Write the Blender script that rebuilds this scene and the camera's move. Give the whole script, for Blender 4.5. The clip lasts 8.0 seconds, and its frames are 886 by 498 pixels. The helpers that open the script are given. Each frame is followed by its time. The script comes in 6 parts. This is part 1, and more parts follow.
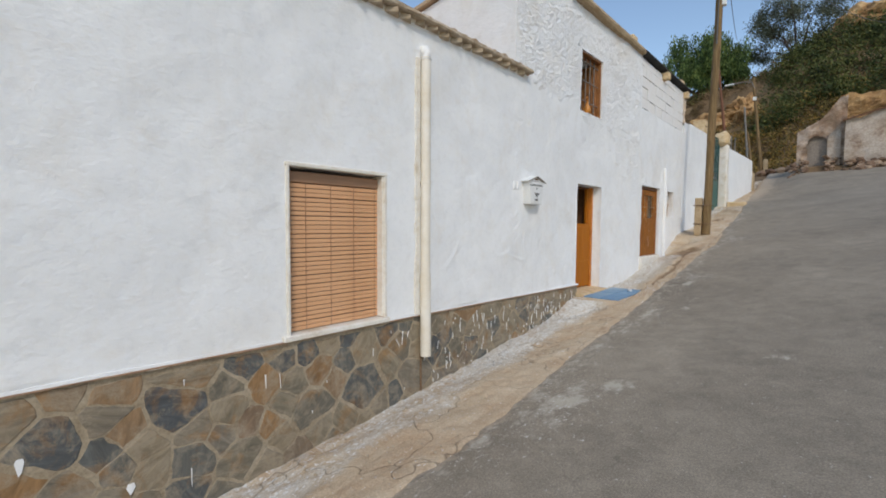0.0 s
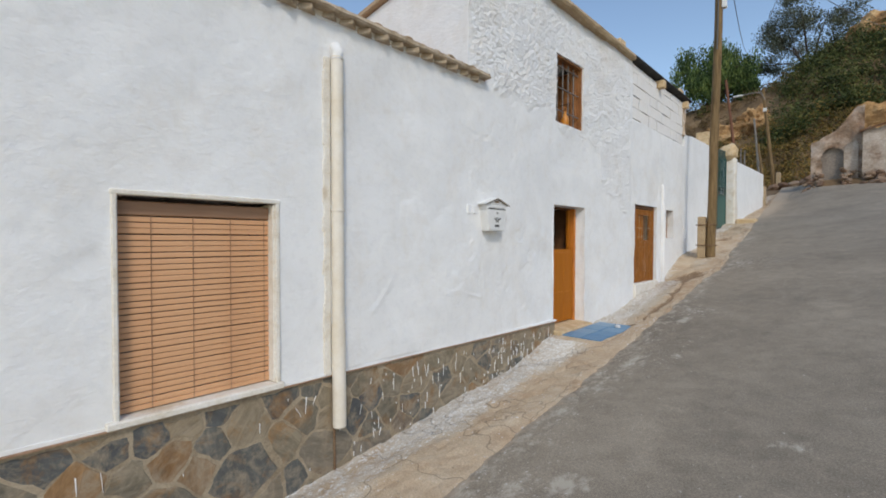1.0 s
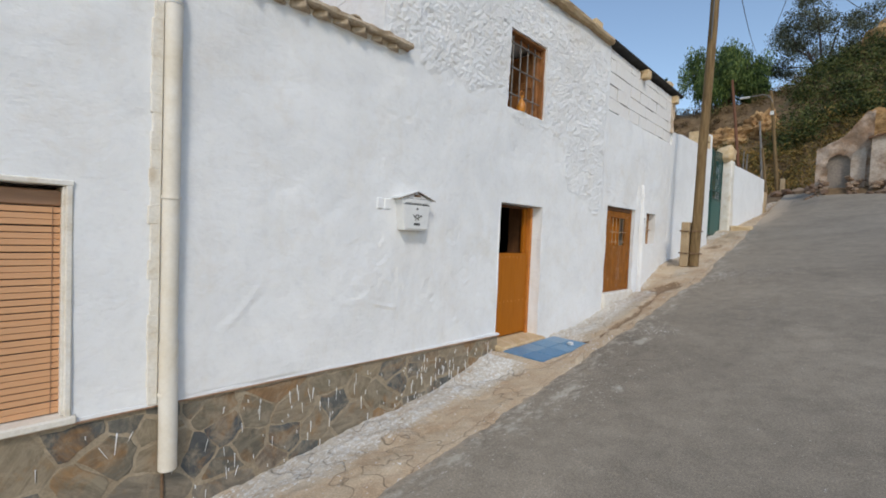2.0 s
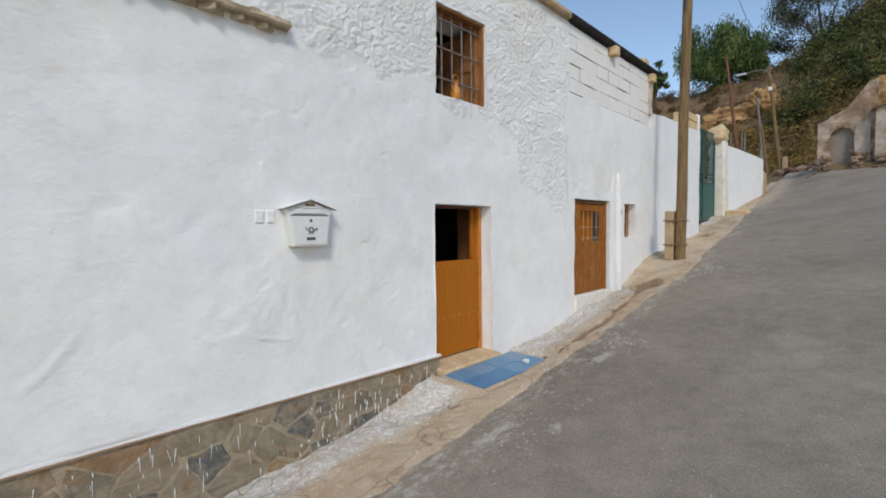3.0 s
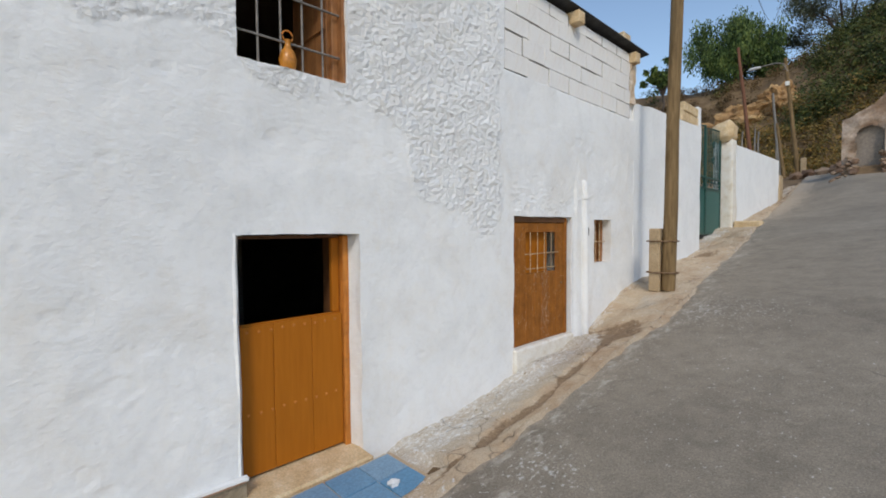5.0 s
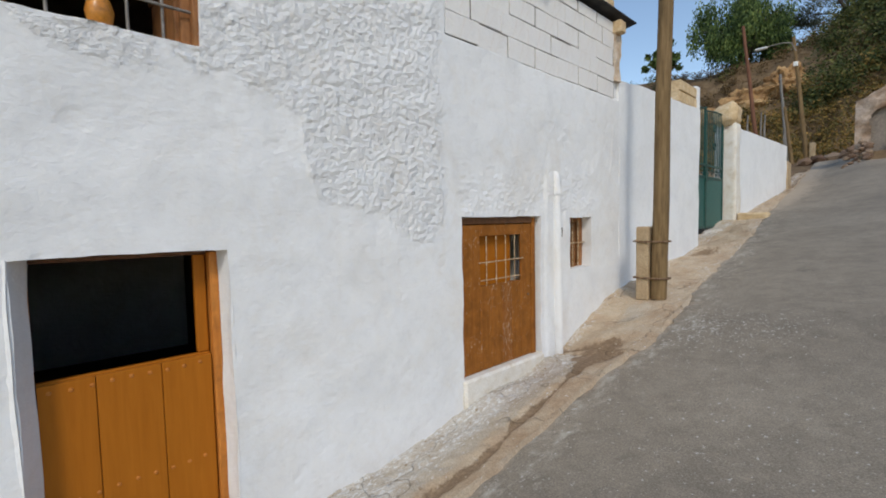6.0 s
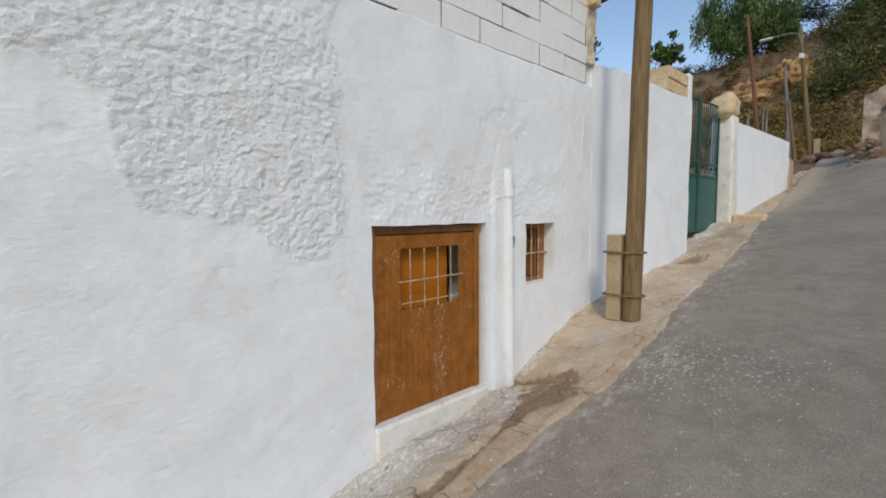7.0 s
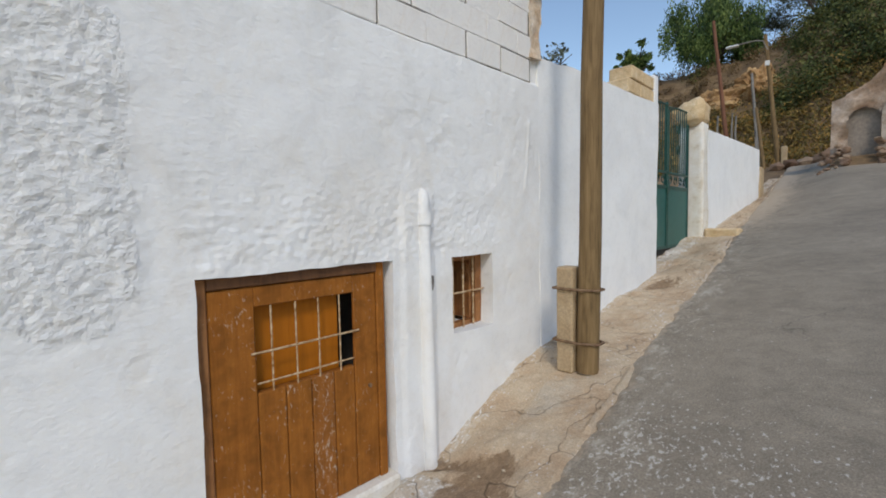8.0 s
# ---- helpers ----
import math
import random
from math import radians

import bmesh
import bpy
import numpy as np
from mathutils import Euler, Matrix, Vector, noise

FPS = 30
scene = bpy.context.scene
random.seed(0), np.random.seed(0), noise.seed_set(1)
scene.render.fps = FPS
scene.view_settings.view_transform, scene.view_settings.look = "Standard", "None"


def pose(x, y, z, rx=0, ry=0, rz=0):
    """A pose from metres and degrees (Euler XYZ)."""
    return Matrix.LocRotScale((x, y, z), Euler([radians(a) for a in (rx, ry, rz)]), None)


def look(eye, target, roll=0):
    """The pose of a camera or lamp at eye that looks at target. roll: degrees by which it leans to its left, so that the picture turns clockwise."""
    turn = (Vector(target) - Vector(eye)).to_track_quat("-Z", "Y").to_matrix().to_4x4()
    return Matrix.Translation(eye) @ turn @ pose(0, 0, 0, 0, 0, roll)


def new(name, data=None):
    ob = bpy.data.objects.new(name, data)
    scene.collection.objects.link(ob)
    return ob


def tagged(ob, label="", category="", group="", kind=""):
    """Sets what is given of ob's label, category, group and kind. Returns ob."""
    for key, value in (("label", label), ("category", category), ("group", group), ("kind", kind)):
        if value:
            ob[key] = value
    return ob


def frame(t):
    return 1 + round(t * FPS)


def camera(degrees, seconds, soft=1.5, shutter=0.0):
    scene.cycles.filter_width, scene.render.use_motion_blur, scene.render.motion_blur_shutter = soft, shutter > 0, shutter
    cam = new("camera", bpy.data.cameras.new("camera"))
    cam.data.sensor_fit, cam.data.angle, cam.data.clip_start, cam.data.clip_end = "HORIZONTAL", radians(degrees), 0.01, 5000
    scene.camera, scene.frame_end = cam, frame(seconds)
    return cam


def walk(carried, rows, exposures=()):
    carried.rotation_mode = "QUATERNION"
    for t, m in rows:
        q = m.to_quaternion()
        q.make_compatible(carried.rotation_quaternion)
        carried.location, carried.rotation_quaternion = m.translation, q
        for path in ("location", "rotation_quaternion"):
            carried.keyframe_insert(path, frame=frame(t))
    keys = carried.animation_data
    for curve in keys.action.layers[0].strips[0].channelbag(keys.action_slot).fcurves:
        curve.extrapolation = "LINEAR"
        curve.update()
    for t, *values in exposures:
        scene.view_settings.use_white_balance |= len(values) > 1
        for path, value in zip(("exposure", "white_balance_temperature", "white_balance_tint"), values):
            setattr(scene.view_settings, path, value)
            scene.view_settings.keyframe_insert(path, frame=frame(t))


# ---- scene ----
cam = camera(90.5, 8.0, soft=1.8)
METRES, EYE, TILT, LEAN, TURN = 8.4, 1.575, 0.0, 0.0, 42.1
EXPOSURE, KELVIN, TINT = 0.34, 6640, 9
ROWS = [
    (0.0, 0.0, 0.0, 0.0, 0.02, -3.13, -0.41),
    (0.5, 0.0427, 0.0501, 0.0108, 0.91, -2.21, -0.46),
    (1.0, 0.0821, 0.0972, 0.0202, 1.42, -1.22, -0.11),
    (1.5, 0.1304, 0.1429, 0.0239, 1.36, -1.93, -3.17),
    (3.0, 0.2689, 0.2634, 0.0433, 2.81, -2.43, 0.67),
    (3.5, 0.3114, 0.3119, 0.0505, 1.29, -2.8, 1.1),
    (4.0, 0.3456, 0.3596, 0.0601, 4.0, -2.16, -0.44),
    (4.5, 0.3753, 0.4148, 0.0684, 3.98, -2.04, 0.11),
    (6.0, 0.4693, 0.5745, 0.089, 4.65, -3.41, 1.22),
    (6.5, 0.5026, 0.6218, 0.0945, 5.59, -4.24, 0.67),
    (7.0, 0.5371, 0.6699, 0.1028, 4.81, -4.45, 0.44),
    (7.5, 0.5711, 0.7233, 0.1125, 3.19, -5.95, 0.26),
    (8.0, 0.5937, 0.7802, 0.123, 2.08, -3.55, 1.06),
]
walk(cam, [(t, pose(0, 0, EYE, TILT, LEAN, TURN) @ pose(METRES * x, METRES * y, METRES * z, 90 + pitch, roll, yaw)) for t, x, y, z, yaw, pitch, roll in ROWS],
     exposures=[(0.0, EXPOSURE + 0.02, KELVIN, TINT), (4.5, EXPOSURE + 0.02, KELVIN, TINT), (6.5, EXPOSURE - 0.03, KELVIN, TINT), (8.0, EXPOSURE - 0.03, KELVIN, TINT)])

# ---- light ----
SUN_ELEV, SUN_AZ = 42.0, -43.0          # azimuth in degrees from +x towards +y
world = bpy.data.worlds.new("sky")
scene.world = world
world.use_nodes = True
wn = world.node_tree.nodes
sky = wn.new("ShaderNodeTexSky")
sky.sky_type, sky.sun_disc = "NISHITA", False
sky.sun_elevation, sky.sun_rotation = radians(SUN_ELEV), radians(90 - SUN_AZ)
sky.air_density, sky.dust_density, sky.ozone_density = 1.1, 0.6, 1.2
world.node_tree.links.new(sky.outputs[0], wn["Background"].inputs[0])
wn["Background"].inputs[1].default_value = 0.138
sun = new("sun", bpy.data.lights.new("sun", "SUN"))
sun.data.energy, sun.data.angle, sun.data.color = 1.25, radians(11), (1.0, 0.935, 0.85)
sx = math.cos(radians(SUN_ELEV)) * math.cos(radians(SUN_AZ))
sy = math.cos(radians(SUN_ELEV)) * math.sin(radians(SUN_AZ))
sun.matrix_world = look((20 * sx, 20 * sy, 20 * math.sin(radians(SUN_ELEV))), (0, 0, 0))


# ---- materials ----
def material(name, rough=0.8, metal=0.0, spec=0.4):
    m = bpy.data.materials.new(name)
    m.use_nodes = True
    b = m.node_tree.nodes["Principled BSDF"]
    b.inputs["Roughness"].default_value = rough
    b.inputs["Metallic"].default_value = metal
    b.inputs["Specular IOR Level"].default_value = spec
    return m, m.node_tree.nodes, m.node_tree.links, b


def coords(nd, lk, scale=(1, 1, 1)):
    tc, mp = nd.new("ShaderNodeTexCoord"), nd.new("ShaderNodeMapping")
    mp.inputs["Scale"].default_value = scale
    lk.new(tc.outputs["Object"], mp.inputs[0])
    return mp.outputs[0]


def noise_tex(nd, lk, vec, scale, detail=6, rough=0.6, dist=0.0):
    n = nd.new("ShaderNodeTexNoise")
    n.inputs["Scale"].default_value, n.inputs["Detail"].default_value = scale, detail
    n.inputs["Roughness"].default_value, n.inputs["Distortion"].default_value = rough, dist
    lk.new(vec, n.inputs["Vector"])
    return n.outputs["Fac"]


def ramp(nd, lk, fac, stops):
    r = nd.new("ShaderNodeValToRGB")
    e = r.color_ramp.elements
    while len(e) < len(stops):
        e.new(0.5)
    for k, (p, c) in enumerate(stops):
        e[k].position = p
        e[k].color = (*c, 1) if len(c) == 3 else (c[0], c[0], c[0], 1)
    lk.new(fac, r.inputs[0])
    return r.outputs[0]


def mix(nd, lk, fac, a, b, mode="MIX"):
    n = nd.new("ShaderNodeMix")
    n.data_type, n.blend_type = "RGBA", mode
    for sock, v in ((n.inputs[0], fac), (n.inputs[6], a), (n.inputs[7], b)):
        if isinstance(v, (int, float)):
            sock.default_value = v
        elif isinstance(v, tuple):
            sock.default_value = (*v, 1)
        else:
            lk.new(v, sock)
    return n.outputs[2]


def bump(nd, lk, b, height, strength=0.5, dist=0.01, prev=None):
    n = nd.new("ShaderNodeBump")
    n.inputs["Strength"].default_value, n.inputs["Distance"].default_value = strength, dist
    lk.new(height, n.inputs["Height"])
    if prev:
        lk.new(prev, n.inputs["Normal"])
    lk.new(n.outputs[0], b.inputs["Normal"])
    return n.outputs[0]


def mat_plaster(name, base=(0.80, 0.80, 0.79), stain=(0.66, 0.585, 0.48), amount=0.5, grain=0.40):
    """Painted plaster with faint warm stains, thin spots and brush grain."""
    m, nd, lk, b = material(name, 0.85, 0, 0.25)
    v = coords(nd, lk)
    big = ramp(nd, lk, noise_tex(nd, lk, v, 0.55, 5, 0.62, 0.4), [(0.54, (0,)), (0.70, (1,))])
    mid = ramp(nd, lk, noise_tex(nd, lk, v, 2.6, 6, 0.7, 0.6), [(0.52, (0,)), (0.78, (1,))])
    drips = ramp(nd, lk, noise_tex(nd, lk, coords(nd, lk, (7, 7, 0.7)), 1.0, 4, 0.6), [(0.55, (0,)), (0.80, (1,))])
    c = mix(nd, lk, 0.0, base, stain)
    for f, s in ((big, 0.34 * amount), (mid, 0.36 * amount), (drips, 0.16 * amount)):
        k = nd.new("ShaderNodeMath")
        k.operation = "MULTIPLY"
        k.inputs[1].default_value = s
        lk.new(f, k.inputs[0])
        c = mix(nd, lk, k.outputs[0], c, stain)
    thin = ramp(nd, lk, noise_tex(nd, lk, v, 1.3, 7, 0.62, 1.2), [(0.40, (0.945,)), (0.56, (1,))])
    c = mix(nd, lk, 1.0, c, thin, "MULTIPLY")
    grime = ramp(nd, lk, noise_tex(nd, lk, v, 17, 6, 0.7), [(0.28, (0.93,)), (0.50, (1,))])
    c = mix(nd, lk, 1.0, c, grime, "MULTIPLY")
    lk.new(c, b.inputs["Base Color"])
    n1 = bump(nd, lk, b, noise_tex(nd, lk, v, 5, 5, 0.5, 0.4), grain * 0.5, 0.02)
    bump(nd, lk, b, noise_tex(nd, lk, coords(nd, lk, (1, 0.8, 1.25)), 25, 6, 0.64), grain * 1.0, 0.020, n1)
    return m


def mat_mottled(name, stops, scale=6.0, rough=0.85, strength=0.6, dist=0.01, fine=60, metal=0.0, spec=0.3, stretch=(1, 1, 1), fleck=(0.75, 1.12)):
    """A colour ramp over noise at two scales, with bump."""
    m, nd, lk, b = material(name, rough, metal, spec)
    v = coords(nd, lk, stretch)
    a = noise_tex(nd, lk, v, scale, 8, 0.65, 0.3)
    c = ramp(nd, lk, a, stops)
    f = ramp(nd, lk, noise_tex(nd, lk, v, fine, 3, 0.7), [(0.3, (fleck[0],)), (0.7, (fleck[1],))])
    lk.new(mix(nd, lk, 1.0, c, f, "MULTIPLY"), b.inputs["Base Color"])
    n1 = bump(nd, lk, b, a, strength, dist)
    bump(nd, lk, b, noise_tex(nd, lk, v, fine, 4, 0.7), strength * 0.7, dist * 0.3, n1)
    return m


def mat_pieces(name, stops, scale=7.0, rough=0.75, by_island=False, strength=0.7, stretch=(1, 1, 1), spread=0.35):
    """Colour from a ramp that differs from piece to piece, with veins inside each piece."""
    m, nd, lk, b = material(name, rough, 0, 0.35)
    if by_island:
        r = nd.new("ShaderNodeNewGeometry").outputs["Random Per Island"]
    else:
        r = nd.new("ShaderNodeObjectInfo").outputs["Random"]
    v = coords(nd, lk, stretch)
    n = noise_tex(nd, lk, v, scale, 7, 0.65, 0.8)
    k = nd.new("ShaderNodeMath")
    k.operation = "MULTIPLY_ADD"
    lk.new(n, k.inputs[0])
    k.inputs[1].default_value = spread
    lk.new(r, k.inputs[2])
    k2 = nd.new("ShaderNodeMath")
    k2.operation = "ADD"
    lk.new(k.outputs[0], k2.inputs[0])
    k2.inputs[1].default_value = -spread / 2
    c = ramp(nd, lk, k2.outputs[0], stops)
    f = ramp(nd, lk, noise_tex(nd, lk, v, scale * 6, 5, 0.7), [(0.3, (0.72,)), (0.7, (1.15,))])
    lk.new(mix(nd, lk, 1.0, c, f, "MULTIPLY"), b.inputs["Base Color"])
    bump(nd, lk, b, n, strength, 0.012)
    return m


def mat_wood(name, dark, light, axis=2, rough=0.6, worn=0.0, spec=0.35):
    """Painted or stained wood: grain along one axis, and worn patches with a pale shape of their own."""
    m, nd, lk, b = material(name, rough, 0, spec)
    s = [22, 22, 22]
    s[axis] = 1.6
    v = coords(nd, lk, tuple(s))
    g = noise_tex(nd, lk, v, 1.6, 7, 0.65, 0.5)
    c = ramp(nd, lk, g, [(0.3, dark), (0.7, light)])
    if worn:
        s2 = [62, 62, 62]
        s2[axis] = 30
        where = noise_tex(nd, lk, coords(nd, lk), 4.5, 4, 0.6, 0.3)
        k = nd.new("ShaderNodeMath")
        k.operation = "MULTIPLY_ADD"
        lk.new(where, k.inputs[0])
        k.inputs[1].default_value = 0.30
        lk.new(noise_tex(nd, lk, coords(nd, lk, tuple(s2)), 1.0, 5, 0.75, 0.5), k.inputs[2])
        c = mix(nd, lk, ramp(nd, lk, k.outputs[0], [(0.885 - worn * 0.11, (0,)), (0.935 - worn * 0.11, (0.8,))]), c, (0.55, 0.46, 0.36))
        rub = ramp(nd, lk, noise_tex(nd, lk, coords(nd, lk), 9, 5, 0.65, 0.4), [(0.34, (0.72,)), (0.55, (1.0,)), (0.75, (1.18,))])
        c = mix(nd, lk, 1.0, c, rub, "MULTIPLY")
    lk.new(c, b.inputs["Base Color"])
    bump(nd, lk, b, g, 0.45, 0.004)
    return m


def layer(nd, lk, name, fac, gain, lo, hi, top):
    """A ragged mask: noise lifted by a painted layer of the mesh, cut between lo and hi."""
    at = nd.new("ShaderNodeAttribute")
    at.attribute_name = name
    k = nd.new("ShaderNodeMath")
    k.operation = "MULTIPLY_ADD"
    lk.new(at.outputs["Fac"], k.inputs[0])
    k.inputs[1].default_value = gain
    lk.new(fac, k.inputs[2])
    return ramp(nd, lk, k.outputs[0], [(lo, (0,)), (hi, (top,))])


def mat_asphalt():
    m, nd, lk, b = material("asphalt", 0.9, 0, 0.25)
    v = coords(nd, lk)
    big = noise_tex(nd, lk, v, 0.7, 6, 0.65, 0.5)
    c = ramp(nd, lk, big, [(0.30, (0.210, 0.178, 0.137)), (0.50, (0.257, 0.219, 0.168)), (0.72, (0.303, 0.258, 0.198))])
    grit = noise_tex(nd, lk, v, 105, 4, 0.75)
    c = mix(nd, lk, 1.0, c, ramp(nd, lk, grit, [(0.28, (0.66,)), (0.50, (1.0,)), (0.72, (1.5,))]), "MULTIPLY")
    blots = ramp(nd, lk, noise_tex(nd, lk, v, 5.5, 5, 0.65, 0.3), [(0.34, (0.86,)), (0.52, (1.0,)), (0.72, (1.13,))])
    c = mix(nd, lk, 1.0, c, blots, "MULTIPLY")
    # pale smears and specks of whitewash
    smear = layer(nd, lk, "smear", noise_tex(nd, lk, coords(nd, lk, (1.5, 0.8, 1)), 7, 8, 0.72, 0.25), 0.34, 0.72, 0.86, 0.62)
    c = mix(nd, lk, smear, c, (0.52, 0.475, 0.395))
    specks = layer(nd, lk, "wash", noise_tex(nd, lk, coords(nd, lk, (1, 0.72, 1)), 40, 3, 0.62, 0.1), 0.15, 0.68, 0.74, 0.6)
    c = mix(nd, lk, specks, c, (0.62, 0.59, 0.54))
    sand = layer(nd, lk, "sand", noise_tex(nd, lk, v, 9, 7, 0.7, 0.2), 0.45, 0.60, 0.80, 0.75)
    c = mix(nd, lk, sand, c, (0.43, 0.35, 0.26))
    # thin cracks
    cr = nd.new("ShaderNodeTexVoronoi")
    cr.feature = "DISTANCE_TO_EDGE"
    cr.inputs["Scale"].default_value = 0.42
    warp = nd.new("ShaderNodeTexNoise")
    warp.inputs["Scale"].default_value, warp.inputs["Detail"].default_value = 1.7, 6
    add = nd.new("ShaderNodeVectorMath")
    lk.new(v, warp.inputs["Vector"])
    lk.new(v, add.inputs[0])
    lk.new(warp.outputs["Color"], add.inputs[1])
    lk.new(add.outputs[0], cr.inputs["Vector"])
    some = ramp(nd, lk, noise_tex(nd, lk, v, 0.5, 3, 0.5), [(0.52, (0,)), (0.60, (1,))])
    line = ramp(nd, lk, cr.outputs["Distance"], [(0.0, (0.5,)), (0.004, (0,))])
    c = mix(nd, lk, mix(nd, lk, 1.0, line, some, "MULTIPLY"), c, (0.05, 0.045, 0.04))
    lk.new(c, b.inputs["Base Color"])
    n1 = bump(nd, lk, b, grit, 0.6, 0.005)
    bump(nd, lk, b, noise_tex(nd, lk, v, 12, 5, 0.6), 0.3, 0.012, n1)
    return m


def mat_apron():
    """Cracked concrete and packed earth along the wall, splashed with whitewash."""
    m, nd, lk, b = material("apron_concrete", 0.92, 0, 0.2)
    v = coords(nd, lk)
    a = noise_tex(nd, lk, v, 2.6, 9, 0.74, 0.1)
    c = ramp(nd, lk, a, [(0.26, (0.37, 0.25, 0.15)), (0.42, (0.50, 0.37, 0.245)), (0.58, (0.57, 0.455, 0.32)), (0.76, (0.64, 0.54, 0.415))])
    grey = layer(nd, lk, "grey", noise_tex(nd, lk, v, 3.5, 7, 0.72, 0.3), 0.55, 0.68, 0.86, 0.85)
    c = mix(nd, lk, grey, c, (0.52, 0.445, 0.345))
    wash = layer(nd, lk, "wash", noise_tex(nd, lk, coords(nd, lk, (1.3, 0.9, 1)), 8, 8, 0.74, 0.15), 0.30, 0.66, 0.84, 0.8)
    c = mix(nd, lk, wash, c, (0.66, 0.615, 0.535))
    flecks = layer(nd, lk, "wash", noise_tex(nd, lk, coords(nd, lk, (1, 0.75, 1)), 34, 4, 0.65, 0.2), 0.13, 0.66, 0.70, 0.9)
    c = mix(nd, lk, flecks, c, (0.76, 0.75, 0.72))
    soil = layer(nd, lk, "soil", noise_tex(nd, lk, coords(nd, lk, (1.4, 0.9, 1)), 9, 7, 0.7, 0.2), 0.60, 0.80, 0.93, 0.92)
    c = mix(nd, lk, soil, c, ramp(nd, lk, noise_tex(nd, lk, v, 21, 6, 0.7), [(0.32, (0.20, 0.13, 0.075)), (0.7, (0.36, 0.255, 0.16))]))
    grit = noise_tex(nd, lk, v, 75, 5, 0.75)
    c = mix(nd, lk, 1.0, c, ramp(nd, lk, grit, [(0.28, (0.66,)), (0.55, (1.0,)), (0.75, (1.25,))]), "MULTIPLY")
    cr = nd.new("ShaderNodeTexVoronoi")
    cr.feature = "DISTANCE_TO_EDGE"
    cr.inputs["Scale"].default_value = 1.1
    wob = nd.new("ShaderNodeVectorMath")
    wob.operation = "ADD"
    wn2 = nd.new("ShaderNodeTexNoise")
    wn2.inputs["Scale"].default_value, wn2.inputs["Detail"].default_value = 2.2, 2
    lk.new(v, wn2.inputs["Vector"])
    lk.new(v, wob.inputs[0])
    lk.new(wn2.outputs["Color"], wob.inputs[1])
    lk.new(wob.outputs[0], cr.inputs["Vector"])
    line = ramp(nd, lk, cr.outputs["Distance"], [(0.0, (0.5,)), (0.009, (1,))])
    c = mix(nd, lk, 1.0, c, line, "MULTIPLY")
    lk.new(c, b.inputs["Base Color"])
    n1 = bump(nd, lk, b, a, 0.6, 0.03)
    n2 = bump(nd, lk, b, line, 0.8, 0.012, n1)
    n3 = bump(nd, lk, b, noise_tex(nd, lk, v, 24, 5, 0.7), 0.6, 0.012, n2)
    bump(nd, lk, b, grit, 0.6, 0.006, n3)
    return m


def mat_slate():
    """Split field stone: slate grey, olive and rusty pieces, streaked, with mortar dragged over them."""
    m, nd, lk, b = material("plinth_stone", 0.62, 0, 0.4)
    r = nd.new("ShaderNodeObjectInfo").outputs["Random"]
    v = coords(nd, lk)
    hue = ramp(nd, lk, r, [(0.0, (0.070, 0.076, 0.080)), (0.16, (0.105, 0.105, 0.095)), (0.30, (0.15, 0.13, 0.095)), (0.48, (0.21, 0.175, 0.12)), (0.66, (0.24, 0.19, 0.125)),
                           (0.80, (0.155, 0.14, 0.115)), (0.92, (0.26, 0.145, 0.06)), (1.0, (0.095, 0.10, 0.10))])
    spin = nd.new("ShaderNodeVectorRotate")
    spin.rotation_type = "X_AXIS"
    turn = nd.new("ShaderNodeMath")
    turn.operation = "MULTIPLY"
    turn.inputs[1].default_value = 9.0
    lk.new(r, turn.inputs[0])
    lk.new(v, spin.inputs["Vector"])
    lk.new(turn.outputs[0], spin.inputs["Angle"])
    mp = nd.new("ShaderNodeMapping")
    mp.inputs["Scale"].default_value = (1, 0.35, 1.6)
    lk.new(spin.outputs[0], mp.inputs[0])
    streak = noise_tex(nd, lk, mp.outputs[0], 11, 8, 0.7, 0.8)
    c = mix(nd, lk, 1.0, hue, ramp(nd, lk, streak, [(0.28, (0.62,)), (0.5, (1.0,)), (0.74, (1.6,))]), "MULTIPLY")
    rust = ramp(nd, lk, noise_tex(nd, lk, v, 4.2, 6, 0.68, 0.7), [(0.52, (0,)), (0.66, (0.75,))])
    c = mix(nd, lk, rust, c, ramp(nd, lk, streak, [(0.3, (0.17, 0.085, 0.03)), (0.7, (0.34, 0.19, 0.075))]))
    smear = ramp(nd, lk, noise_tex(nd, lk, v, 7.5, 8, 0.76, 0.4), [(0.47, (0,)), (0.63, (0.72,))])
    c = mix(nd, lk, smear, c, (0.33, 0.27, 0.19))
    lk.new(c, b.inputs["Base Color"])
    n1 = bump(nd, lk, b, streak, 0.7, 0.010)
    bump(nd, lk, b, noise_tex(nd, lk, v, 60, 5, 0.7), 0.5, 0.004, n1)
    return m


def mat_plain(name, col, rough=0.6, metal=0.0, spec=0.4, var=0.12, scale=14):
    lo, hi = tuple(c * (1 - var) for c in col), tuple(min(1, c * (1 + var)) for c in col)
    return mat_mottled(name, [(0.3, lo), (0.7, hi)], scale, rough, 0.12, 0.003, 90, metal, spec, fleck=(0.93, 1.04))


